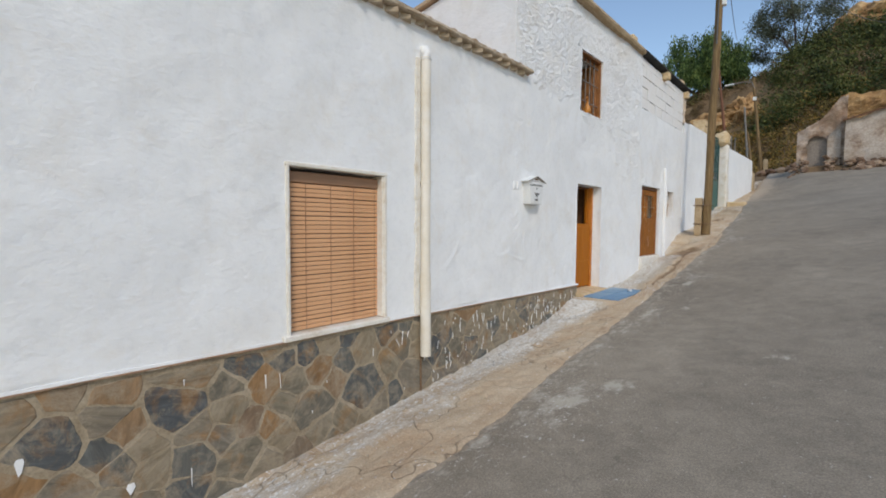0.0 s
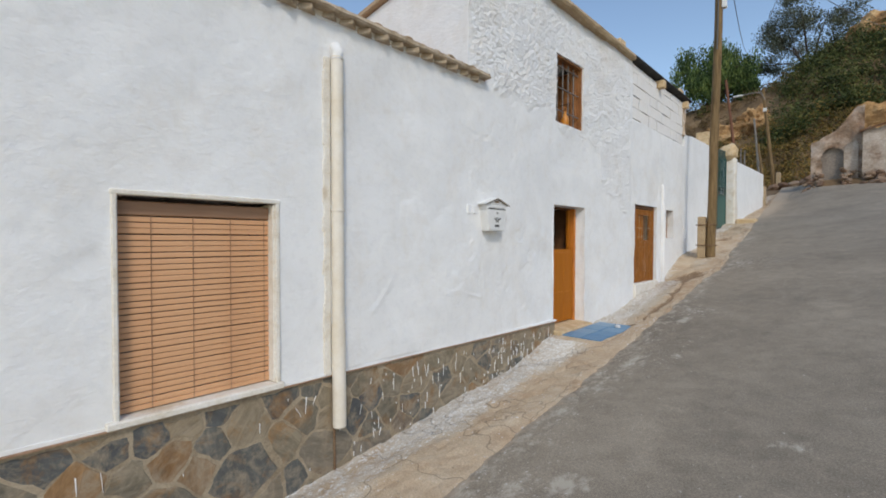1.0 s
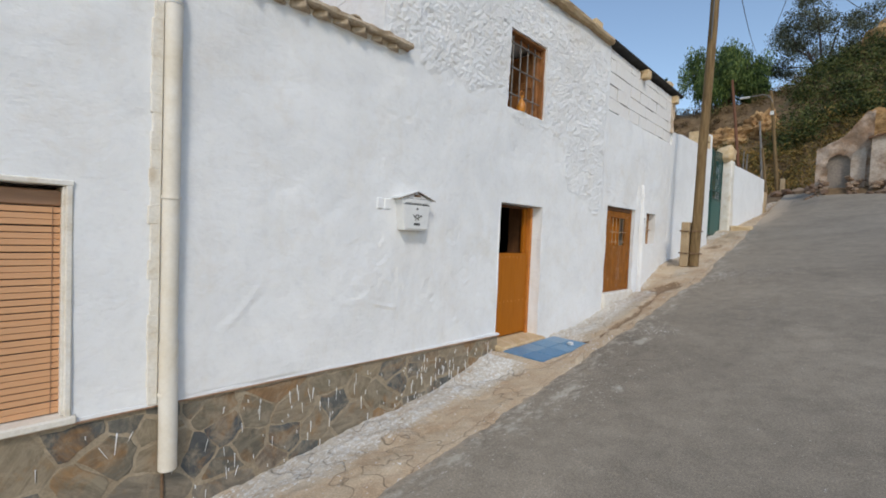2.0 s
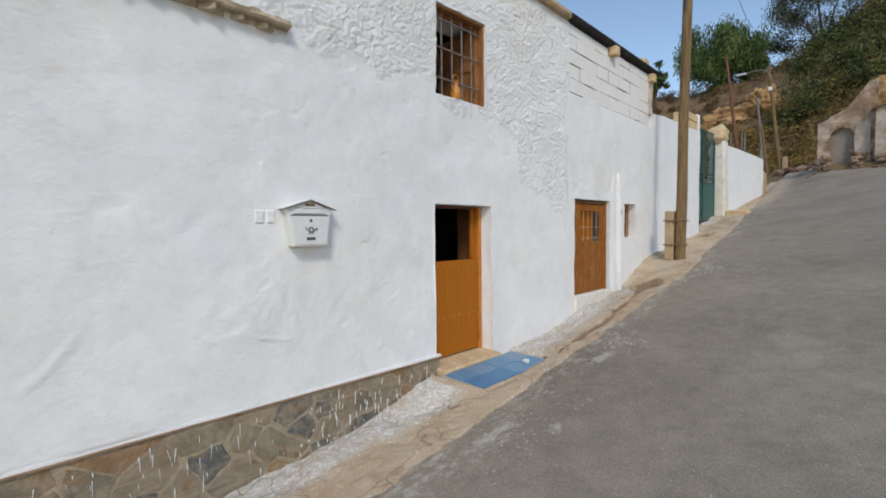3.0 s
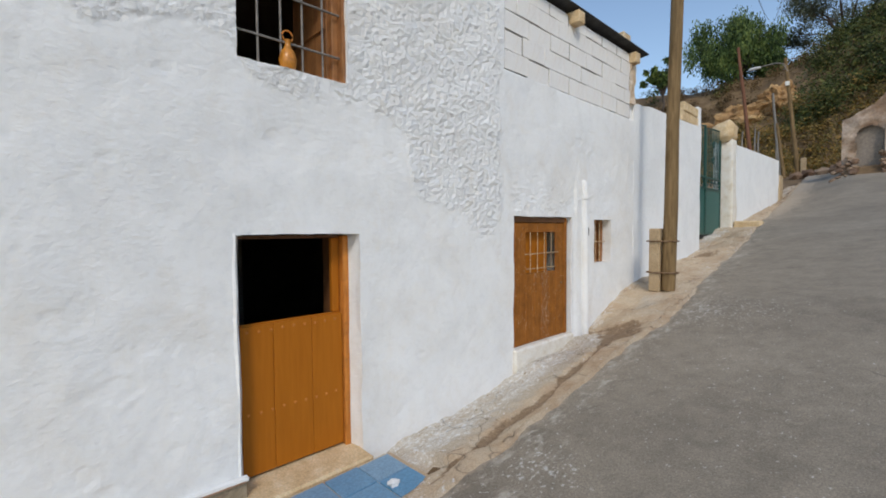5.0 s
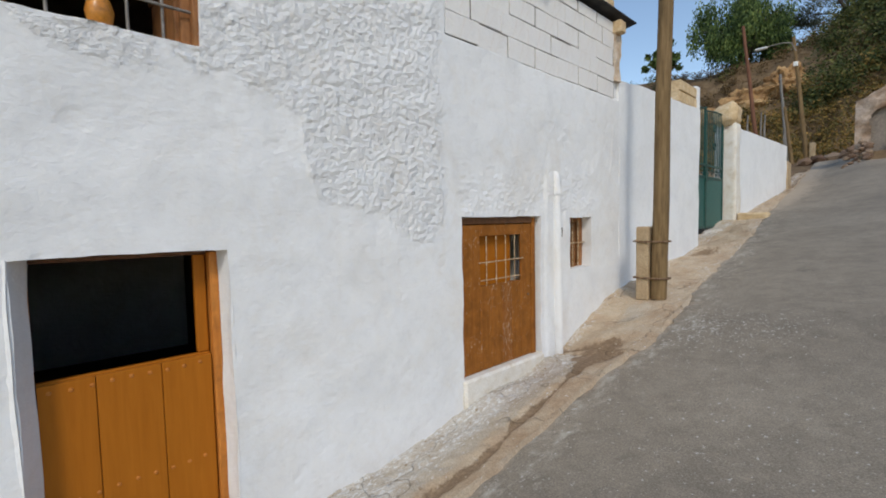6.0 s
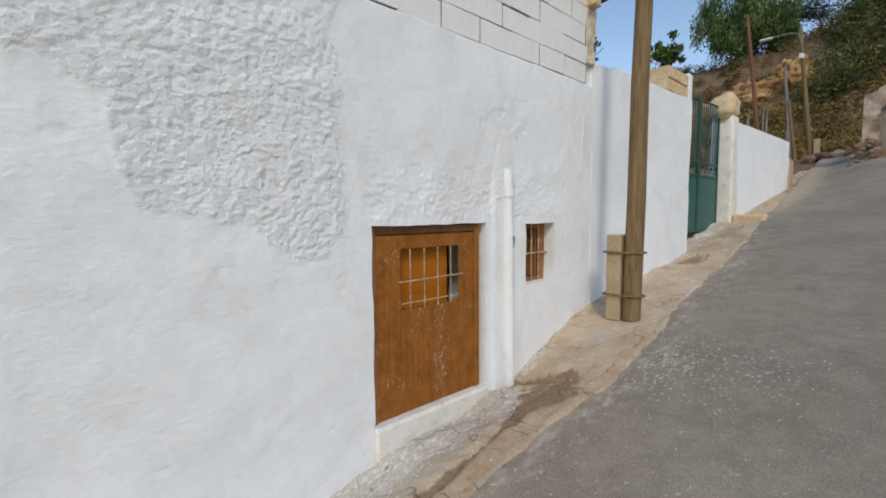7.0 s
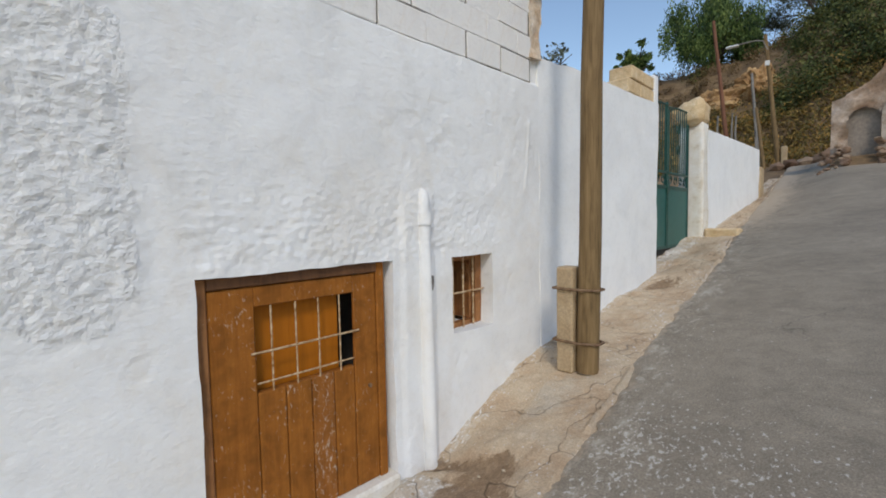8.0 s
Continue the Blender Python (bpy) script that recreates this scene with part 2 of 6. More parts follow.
M_WHITE = mat_plaster("whitewash", amount=1.0)
M_WHITE_ROUGH = mat_plaster("whitewash_rough", amount=1.0)
_nd, _lk = M_WHITE_ROUGH.node_tree.nodes, M_WHITE_ROUGH.node_tree.links
_b = _nd["Principled BSDF"]
_prev = _b.inputs["Normal"].links[0].from_socket
bump(_nd, _lk, _b, noise_tex(_nd, _lk, coords(_nd, _lk, (1, 0.9, 1.15)), 42, 6, 0.62, 0.1), 0.9, 0.016, _prev)
M_WHITE_YARD = mat_plaster("whitewash_yard", amount=0.22)
M_BLOCK = mat_plaster("whitewashed_block", (0.79, 0.77, 0.74), (0.60, 0.46, 0.33), 1.5, 0.5)
M_CREAM = mat_mottled("cream_plaster", [(0.28, (0.56, 0.47, 0.35)), (0.45, (0.70, 0.65, 0.56)), (0.7, (0.78, 0.76, 0.71))], 6, strength=0.35, fleck=(0.90, 1.05))
M_BEIGE = mat_mottled("ochre_masonry", [(0.3, (0.52, 0.35, 0.18)), (0.55, (0.66, 0.50, 0.30)), (0.75, (0.74, 0.62, 0.45))], 7)
M_MORTAR = mat_mottled("plinth_mortar", [(0.3, (0.24, 0.185, 0.12)), (0.5, (0.335, 0.27, 0.185)), (0.7, (0.42, 0.35, 0.255))], 6)
M_BROWN_LINE = mat_mottled("brown_line", [(0.3, (0.30, 0.17, 0.10)), (0.7, (0.46, 0.31, 0.21))], 9)
M_JOINT = mat_mottled("grey_block_mortar", [(0.3, (0.09, 0.08, 0.07)), (0.7, (0.22, 0.195, 0.165))], 11)
M_EAVE = mat_mottled("tan_eave_mortar", [(0.3, (0.32, 0.235, 0.15)), (0.5, (0.44, 0.35, 0.245)), (0.7, (0.56, 0.47, 0.36))], 8)
M_RAWEND = mat_mottled("raw_wall_end", [(0.3, (0.50, 0.34, 0.21)), (0.5, (0.68, 0.56, 0.43)), (0.7, (0.76, 0.71, 0.64))], 7, strength=0.9, dist=0.02)
M_STONE = mat_slate()
M_ASPHALT = mat_asphalt()
M_APRON = mat_apron()
M_SOIL = mat_mottled("dry_soil", [(0.32, (0.10, 0.063, 0.033)), (0.5, (0.20, 0.13, 0.068)), (0.7, (0.31, 0.215, 0.12))], 0.6, strength=0.8, dist=0.1, fine=9)
M_TILE = mat_pieces("clay_roof_tile", [(0.0, (0.34, 0.23, 0.14)), (0.4, (0.46, 0.34, 0.22)), (0.75, (0.54, 0.43, 0.30)), (1.0, (0.46, 0.22, 0.12))], 12)
M_DARKROOF = mat_mottled("dark_roof_felt", [(0.3, (0.03, 0.03, 0.032)), (0.7, (0.07, 0.068, 0.065))], 6)
# Near-black: the darkness of the rooms is put into this colour.
M_INSIDE_SHADE = mat_mottled("interior_shade", [(0.3, (0.03, 0.027, 0.024)), (0.7, (0.05, 0.045, 0.04))], 3)
M_DOOR1 = mat_wood("ochre_door_paint", (0.34, 0.105, 0.005), (0.40, 0.130, 0.008), 2, 0.6, 0.0, 0.2)
M_JAMB = mat_wood("ochre_jamb_paint", (0.42, 0.135, 0.018), (0.58, 0.22, 0.04), 2, 0.55, 0.4)
M_DOOR2 = mat_wood("worn_brown_paint", (0.235, 0.080, 0.012), (0.32, 0.118, 0.019), 2, 0.65, 0.95, 0.2)
M_DOOR2WORN = mat_wood("bare_brown_paint", (0.235, 0.080, 0.012), (0.31, 0.12, 0.028), 2, 0.7, 1.35, 0.2)
M_DARKWOOD = mat_wood("dark_frame_wood", (0.10, 0.045, 0.02), (0.17, 0.075, 0.03), 2, 0.6, 0.4)
M_SHUTTER = mat_wood("weathered_shutter_wood", (0.22, 0.085, 0.028), (0.37, 0.17, 0.06), 2, 0.65, 0.5)
M_BLIND = mat_wood("blind_slat_wood", (0.54, 0.285, 0.142), (0.68, 0.39, 0.21), 1, 0.55)
M_BLINDBOX = mat_wood("blind_header_wood", (0.27, 0.15, 0.085), (0.36, 0.21, 0.125), 1, 0.55)
M_IRON = mat_mottled("grey_iron", [(0.3, (0.16, 0.145, 0.13)), (0.7, (0.30, 0.275, 0.245))], 20, 0.6, metal=0.3)
M_RUST = mat_mottled("rusty_iron", [(0.3, (0.12, 0.065, 0.035)), (0.7, (0.26, 0.17, 0.10))], 20, 0.8)
M_PALEBAR = mat_mottled("pale_painted_bar", [(0.35, (0.30, 0.15, 0.05)), (0.6, (0.58, 0.44, 0.28))], 30, 0.6)
M_PVC = mat_mottled("cream_pvc", [(0.3, (0.66, 0.58, 0.45)), (0.6, (0.76, 0.71, 0.62))], 3.5, 0.5, strength=0.08, fleck=(0.95, 1.02))
M_MAILBOX = mat_plain("mailbox_paint", (0.72, 0.72, 0.70), 0.4, var=0.05)
M_DARKGREY = mat_plain("dark_grey_metal", (0.10, 0.10, 0.10), 0.5)
M_BLUETILE = mat_pieces("blue_tile", [(0.0, (0.065, 0.20, 0.36)), (0.5, (0.095, 0.255, 0.42)), (1.0, (0.22, 0.34, 0.45))], 9, 0.38, strength=0.2)
M_POLE = mat_wood("weathered_pole_wood", (0.095, 0.058, 0.022), (0.26, 0.17, 0.078), 2, 0.8)
M_CONCRETE = mat_mottled("tan_concrete", [(0.3, (0.38, 0.27, 0.155)), (0.7, (0.50, 0.385, 0.245))], 5)
M_GATE = mat_plain("green_gate_paint", (0.012, 0.06, 0.047), 0.45, var=0.2)
M_GATEPANEL = mat_plain("teal_gate_panel", (0.017, 0.098, 0.084), 0.45, var=0.15)
M_RUIN = mat_mottled("ruined_plaster", [(0.32, (0.22, 0.13, 0.08)), (0.45, (0.30, 0.21, 0.145)), (0.56, (0.42, 0.33, 0.26)), (0.7, (0.52, 0.43, 0.36))], 1.3, strength=0.9, dist=0.06, fine=14)
M_RUINPALE = mat_mottled("pale_ruin_plaster", [(0.34, (0.24, 0.165, 0.115)), (0.46, (0.40, 0.325, 0.26)), (0.7, (0.52, 0.45, 0.385))], 1.6, strength=0.5, dist=0.03, fine=14)
M_GREYFILL = mat_mottled("grey_block_fill", [(0.3, (0.22, 0.18, 0.145)), (0.7, (0.31, 0.26, 0.215))], 1.2, fine=12)
M_RUBBLE = mat_pieces("rubble_stone", [(0.0, (0.13, 0.075, 0.045)), (0.5, (0.22, 0.14, 0.09)), (1.0, (0.32, 0.23, 0.155))], 3)
M_CLIFF = mat_mottled("ochre_cliff", [(0.34, (0.17, 0.09, 0.04)), (0.5, (0.42, 0.245, 0.105)), (0.68, (0.64, 0.45, 0.23))], 0.9, strength=1.0, dist=0.25, fine=7)
M_BARK = mat_mottled("bark", [(0.3, (0.06, 0.045, 0.035)), (0.7, (0.13, 0.10, 0.08))], 5)


def mat_leaf(name, stops):
    m, nd, lk, b = material(name, 0.65, 0, 0.25)
    r = nd.new("ShaderNodeNewGeometry").outputs["Random Per Island"]
    v = coords(nd, lk)
    n = noise_tex(nd, lk, v, 0.6, 4, 0.6)
    k = nd.new("ShaderNodeMath")
    k.operation = "MULTIPLY_ADD"
    lk.new(r, k.inputs[0])
    k.inputs[1].default_value = 0.5
    lk.new(n, k.inputs[2])
    k2 = nd.new("ShaderNodeMath")
    k2.operation = "ADD"
    lk.new(k.outputs[0], k2.inputs[0])
    k2.inputs[1].default_value = -0.25
    lk.new(ramp(nd, lk, k2.outputs[0], stops), b.inputs["Base Color"])
    return m


M_LEAF_PEPPER = mat_leaf("pepper_leaf", [(0.22, (0.020, 0.040, 0.013)), (0.46, (0.050, 0.090, 0.026)), (0.62, (0.10, 0.155, 0.040)), (0.8, (0.17, 0.22, 0.055))])
M_LEAF_GREY = mat_leaf("grey_green_leaf", [(0.2, (0.055, 0.065, 0.045)), (0.5, (0.095, 0.11, 0.07)), (0.8, (0.15, 0.16, 0.11))])
M_LEAF_SHRUB = mat_leaf("shrub_leaf", [(0.22, (0.016, 0.027, 0.009)), (0.46, (0.046, 0.066, 0.019)), (0.60, (0.095, 0.110, 0.030)), (0.8, (0.17, 0.165, 0.048))])
M_LEAF_DRY = mat_leaf("dry_scrub_leaf", [(0.22, (0.055, 0.050, 0.017)), (0.42, (0.13, 0.105, 0.030)), (0.58, (0.25, 0.165, 0.044)), (0.8, (0.42, 0.235, 0.06))])
M_LEAF_BROWN = mat_leaf("brown_scrub_twig", [(0.2, (0.062, 0.042, 0.021)), (0.5, (0.145, 0.097, 0.045)), (0.8, (0.25, 0.165, 0.075))])


# ---- helpers of this scene ----
def hash2(i, j, seed):
    h = np.sin(i * 127.1 + j * 311.7 + seed * 74.7) * 43758.5453
    return h - np.floor(h)


def vnoise(x, y, seed=0):
    """Smooth value noise in -1..1 on arrays."""
    x, y = np.asarray(x, float), np.asarray(y, float)
    i, j = np.floor(x), np.floor(y)
    u, v = x - i, y - j
    u, v = u * u * (3 - 2 * u), v * v * (3 - 2 * v)
    a, b = hash2(i, j, seed), hash2(i + 1, j, seed)
    c, d = hash2(i, j + 1, seed), hash2(i + 1, j + 1, seed)
    return 2 * ((a * (1 - u) + b * u) * (1 - v) + (c * (1 - u) + d * u) * v) - 1


def fbm(x, y, seed=0, octaves=4, gain=0.5):
    s, k = 0, 1.0
    for o in range(octaves):
        s = s + k * vnoise(x * 2 ** o, y * 2 ** o, seed + o)
        k *= gain
    return s


ORIGIN = {}


def thing(name, at, label, category, group="", kind=""):
    """An Empty at a thing's base, to which parts built in world coordinates are hung."""
    e = new(name)
    e.location = at
    e.empty_display_size = 0.1
    ORIGIN[e.name] = Vector(at)
    return tagged(e, label, category, group, kind)


def hang(ob, parent, label=""):
    if parent is not None:
        ob.parent = parent
        if parent.name in ORIGIN:
            ob.matrix_parent_inverse = Matrix.Translation(-ORIGIN[parent.name])
    if label:
        ob["label"] = label
    return ob


def part(name, bm, mat, parent=None, label="", smooth=False):
    me = bpy.data.meshes.new(name)
    bm.to_mesh(me)
    bm.free()
    me.materials.append(mat)
    if smooth:
        me.polygons.foreach_set("use_smooth", [True] * len(me.polygons))
    return hang(new(name, me), parent, label)


def raw(name, verts, faces, mat, parent=None, label="", smooth=False):
    me = bpy.data.meshes.new(name)
    me.from_pydata([tuple(v) for v in verts], [], faces)
    me.materials.append(mat)
    if smooth:
        me.polygons.foreach_set("use_smooth", [True] * len(me.polygons))
    me.update()
    return hang(new(name, me), parent, label)


def box(bm, x0, x1, y0, y1, z0, z1, bevel=0.006, m=None):
    vs = [bm.verts.new((x, y, z)) for x in (x0, x1) for y in (y0, y1) for z in (z0, z1)]
    fs = [bm.faces.new([vs[k] for k in f]) for f in ((0, 1, 3, 2), (4, 6, 7, 5), (0, 4, 5, 1), (2, 3, 7, 6), (0, 2, 6, 4), (1, 5, 7, 3))]
    if m is not None:
        bmesh.ops.transform(bm, matrix=m, verts=vs)
    if bevel:
        es = list({e for f in fs for e in f.edges})
        bmesh.ops.bevel(bm, geom=es, offset=bevel, segments=1, affect="EDGES")
    return bm


def boxed(name, dims, mat, parent=None, label="", bevel=0.006, m=None):
    return part(name, box(bmesh.new(), *dims, bevel, m), mat, parent, label)


def tube(bm, pts, radii, seg=12, caps=True):
    """A round bar along points."""
    pts = [Vector(p) for p in pts]
    rings = []
    for k, p in enumerate(pts):
        d = (pts[min(k + 1, len(pts) - 1)] - pts[max(k - 1, 0)]).normalized()
        q = d.to_track_quat("Z", "Y")
        r = radii[k] if isinstance(radii, (list, tuple)) else radii
        rings.append([bm.verts.new(p + q @ Vector((r * math.cos(2 * math.pi * s / seg), r * math.sin(2 * math.pi * s / seg), 0))) for s in range(seg)])
    for a, b in zip(rings, rings[1:]):
        for s in range(seg):
            f = bm.faces.new((a[s], a[(s + 1) % seg], b[(s + 1) % seg], b[s]))
            f.smooth = True
    if caps:
        bm.faces.new([bm.verts.new(v.co) for v in rings[0]][::-1])
        bm.faces.new([bm.verts.new(v.co) for v in rings[-1]])
    return bm


def bar(name, a, b, r, mat, parent=None, label="", seg=10):
    return part(name, tube(bmesh.new(), [a, b], r, seg), mat, parent, label)


# ---- the lie of the land ----
PY = [-60, -12, -3, 0, 3.56, 5.02, 7.3, 8.5, 10.7, 11.4, 14.7, 17.1, 22.8, 25, 28, 32, 36, 400]
PZ = [-6.0, -1.25, -0.36, -0.02, 0.38, 0.53, 0.855, 1.02, 1.385, 1.48, 2.0, 2.38, 3.3, 3.75, 4.3, 4.85, 5.4, 6.4]
BY = [-12, 0, 1.09, 2.92, 6.1, 7.1, 8.0, 8.9, 10.3, 11.0, 11.7, 13.1, 14.7, 17.1, 22.8, 25, 28, 32]
BZ = [-1.5, -0.29, -0.175, 0.02, 0.37, 0.50, 0.58, 0.76, 0.93, 1.22, 1.43, 1.60, 1.80, 2.25, 3.12, 3.6, 4.2, 4.75]
EY = [-12, 0, 2, 4, 6, 8, 9.4, 9.8, 10.15, 11.3, 13, 14.5, 17, 20, 23, 40]
EX = [-1.74, -1.74, -1.74, -1.84, -1.88, -1.91, -1.95, -1.94, -1.86, -1.96, -2.08, -2.15, -2.36, -2.55, -2.65, -3.4]
FACE = -2.86


def road_z(x, y):
    c = np.interp(y, [11, 20, 26], [0.13, 0.08, 0.03])
    rise = np.clip((y - 18) / 6.5, 0, 1) * np.clip((x + 2.5) / 1.3, 0, 1)
    return np.interp(y, PY, PZ) + c * np.clip(x + 1.3, -4, 4) + 0.30 * rise * rise * (3 - 2 * rise)


def edge_x(y):
    return np.interp(y, EY, EX) + 0.03 * fbm(y * 1.1, y * 0 + 3.3, 5, 4)


def ground_z(x, y):
    x, y = np.asarray(x, float), np.asarray(y, float)
    e = edge_x(y)
    r = road_z(np.maximum(x, e), y)
    t = np.clip((e - x) / np.maximum(e - FACE, 0.05), 0, 1)
    base = np.interp(y, BY, BZ)
    z = np.where(x < e, r * (1 - t) + base * t - 0.006, r - 0.06)
    z = np.where(y > 26, np.where(x < e, np.minimum(z, r), z), z)
    # earth heaped against the ruin
    z = z + 0.30 * np.exp(-((y - 25.0) / 0.62) ** 2) * np.clip((x + 1.9) / 0.5, 0, 1)
    # the hill behind the bend
    crest = np.interp(x, [-60, -25, -18, -14, -9, -4, 3, 14, 60], [12.5, 11.5, 10.6, 9.6, 9.8, 11.8, 12.4, 13.5, 15])
    s = np.clip((y - 34 - 0.10 * np.abs(x + 3) * 0.6) / 17.0, 0, 1)
    hill = crest * (s * s * (3 - 2 * s))
    hill = hill + np.clip(y - 58, 0, 400) * 0.02
    return z + hill + np.clip((y - 33) / 10, 0, 1) * 0.7 * fbm(x * 0.16, y * 0.16, 9, 4)


def gz(x, y):
    return float(ground_z(np.array([x]), np.array([y]))[0])


def grid_mesh(name, X, Y, Z, mat, parent=None, label="", smooth=True):
    n, k = X.shape
    v = np.stack([X, Y, Z], -1).reshape(-1, 3)
    a = (np.arange(n - 1)[:, None] * k + np.arange(k - 1)[None, :]).reshape(-1)
    f = np.stack([a, a + k, a + k + 1, a + 1], -1)
    return raw(name, v.tolist(), f.tolist(), mat, parent, label, smooth)


def paint_layers(ob, **fields):
    """Store where dirt and whitewash lie as point layers of a mesh."""
    for key, val in fields.items():
        at = ob.data.attributes.new(key, "FLOAT", "POINT")
        at.data.foreach_set("value", np.ascontiguousarray(val, dtype=np.float32).ravel())


def build_ground():
    xs = np.unique(np.concatenate([np.linspace(-400, -40, 19), np.linspace(-40, -8, 33), np.linspace(-8, 6, 57), np.linspace(6, 40, 35), np.linspace(40, 400, 19)]))
    ys = np.unique(np.concatenate([np.linspace(-60, -6, 19), np.linspace(-6, 34, 161), np.linspace(34, 70, 73), np.linspace(70, 500, 30)]))
    X, Y = np.meshgrid(xs, ys, indexing="ij")
    Z = ground_z(X, Y) - np.where((X > -2.9) & (Y < 33), 0.08, 0.03)
    tagged(grid_mesh("ground", X, Y, Z, M_SOIL), "dry brown earth of the street's edges and the hillside", "ground", kind="structure")
    # concrete and earth strip at the foot of the walls
    ys = np.concatenate([np.linspace(-3, 3, 150)[:-1], np.linspace(3, 16, 720)[:-1], np.linspace(16, 26, 200)])
    us = np.linspace(0, 1, 52)
    U, Y = np.meshgrid(us, ys, indexing="ij")
    X = FACE - 0.25 + U * (edge_x(Y) + 0.12 - FACE + 0.25)
    E = edge_x(Y)
    t = np.clip((E - X) / (E - FACE), 0, 1)
    rough = 0.25 * fbm(X * 3, Y * 1.6, 51, 3)
    # a gully of earth that fans out to the wall past the plank door, and a hollow by the gate
    run = np.interp(Y, [7.2, 7.9, 8.6, 9.4, 10.0, 10.35], [-2.12, -2.12, -2.17, -2.26, -2.30, -2.32])
    wide = np.interp(Y, [6.9, 7.4, 8.8, 9.6, 10.1, 10.3, 10.45], [0.0, 0.06, 0.07, 0.10, 0.22, 0.22, 0.0])
    run = run + 0.035 * fbm(Y * 2.2, Y * 0, 55, 3)
    wide = wide * np.clip(1 + 0.9 * fbm(Y * 2.6, Y * 0 + 4, 57, 3), 0.25, 2.0)
    soil = np.exp(-((X - run) / np.maximum(wide, 0.004)) ** 2) * (wide > 0.005)
    soil = np.maximum(soil, 0.85 * np.exp(-((Y - 10.28 - 0.12 * (X + 2.5)) / 0.10) ** 2) * (X < -2.15))
    soil = np.maximum(soil, np.exp(-((Y - 14.2) / 0.30) ** 2 - ((X + 2.62) / 0.22) ** 2))
    soil = np.maximum(soil, 0.55 * np.clip((Y - 17.8) / 1.5, 0, 1))
    wash = np.where(Y < 6.0, np.clip((t - 0.42) / 0.25, 0, 1), np.where((Y > 7.0) & (Y < 10.1), 0.75 * np.clip((t - 0.40) / 0.2, 0, 1), 0.55 * np.clip((t - 0.78) / 0.15, 0, 1) + 0.35 * np.clip((0.35 - t) / 0.2, 0, 1)))
    grey = np.where(Y < 6.0, 0.55 * np.clip((t - 0.35) / 0.2, 0, 1), np.where((Y > 7.0) & (Y < 10.1), np.clip((t - 0.30) / 0.2, 0, 1), 0.10 + 0.45 * np.exp(-((Y - 11.0) / 0.35) ** 2) * (t < 0.6)))
    lumps = 0.022 * fbm(X * 2.2, Y * 2.2, 21, 5, 0.55) + 0.014 * np.abs(fbm(X * 9, Y * 7, 27, 3)) - 0.035 * soil * (Y < 16)
    lumps = lumps + 0.014 * np.clip((t - 0.86) / 0.14, 0, 1) * np.clip(0.3 + fbm(X * 5, Y * 5, 33, 3), 0, 1)
    wash = np.where(Y < 6.0, 0.85 * wash, wash)
    flat = ((Y > 5.95) & (Y < 7.25) & (X < -2.15))
    fade = np.clip((E - X) / 0.16, 0, 1)
    Z = ground_z(X, Y) + np.where(flat, -0.02, lumps * fade - 0.004 * (1 - fade))
    Z = np.where(flat, np.minimum(Z, 0.525 + 0.03 * (Y - 6.1)), Z)
    Z = np.where((Y > 5.2) & (Y < 6.08) & (X < -2.14), np.maximum(Z, 0.535 - 0.30 * (6.08 - Y) + 0.6 * lumps), Z)
    Z = np.where(X > E - 0.01, Z + 0.045 - 0.25 * np.maximum(X - E, 0), Z)
    strip = tagged(grid_mesh("pavement", X, Y, Z, M_APRON), "cracked concrete and earth strip splashed with whitewash at the foot of the wall", "pavement", kind="structure")
    paint_layers(strip, soil=soil + 0.5 * rough * (soil > 0.1), wash=wash * 1.15 + rough, grey=grey + rough)
    # asphalt, laid a little above, with a ragged edge
    ys = np.concatenate([np.linspace(-14, 0, 90)[:-1], np.linspace(0, 16, 640)[:-1], np.linspace(16, 31, 200)])
    us = np.concatenate([[0, 0.003, 0.008], np.linspace(0.075, 1, 70) ** 1.6])
    U, Y = np.meshgrid(us, ys, indexing="ij")
    left = edge_x(Y) + 0.030 * fbm(Y * 4.0, Y * 0, 31, 5, 0.62)
    right = np.interp(Y, [-14, 22.4, 24.2, 31], [9, 9, -1.2, -2.0])
    X = left + U * np.maximum(right - left, 0.3)
    Z = road_z(X, Y) + 0.008 * fbm(X * 0.9, Y * 0.9, 41, 3)
    Z[0] -= 0.016
    Z[1] -= 0.003
    road = tagged(grid_mesh("road", X, Y, Z, M_ASPHALT), "worn grey asphalt street climbing uphill, flecked with whitewash", "road", kind="structure")

    def blot(x, y, rx, ry):
        return np.exp(-((X - x) / rx) ** 2 - ((Y - y) / ry) ** 2)
    smear = np.maximum.reduce([blot(-1.45, 2.9, 0.22, 0.55), blot(-1.2, 3.3, 0.18, 0.2), blot(-1.62, 5.4, 0.16, 0.35), blot(-1.33, 5.7, 0.10, 0.10), blot(-0.3, 4.2, 0.12, 0.10),
                               0.8 * blot(-1.6, 7.0, 0.25, 0.5), 0.6 * blot(-1.9, 9.3, 0.12, 1.2), 0.7 * blot(-1.75, 10.9, 0.2, 0.5), 0.70 * np.exp(-((X - left) / 0.45) ** 2)])
    wash = np.maximum.reduce([0.9 * blot(-1.55, 7.35, 0.28, 0.32), 0.9 * blot(-1.6, 10.6, 0.42, 0.75), 0.7 * blot(-1.2, 10.6, 0.6, 0.6), 0.6 * blot(-1.45, 2.8, 0.4, 0.9), 0.55 * blot(-1.55, 5.6, 0.4, 0.9),
                              0.45 * np.exp(-((X - left) / 0.5) ** 2), 0.3 * blot(-0.9, 8.6, 0.9, 1.5)])
    sand = np.maximum(0.55 * np.exp(-((X - left) / 0.06) ** 2), np.clip((Y - 17) / 3, 0, 1) * np.exp(-((X - left) / 0.5) ** 2))
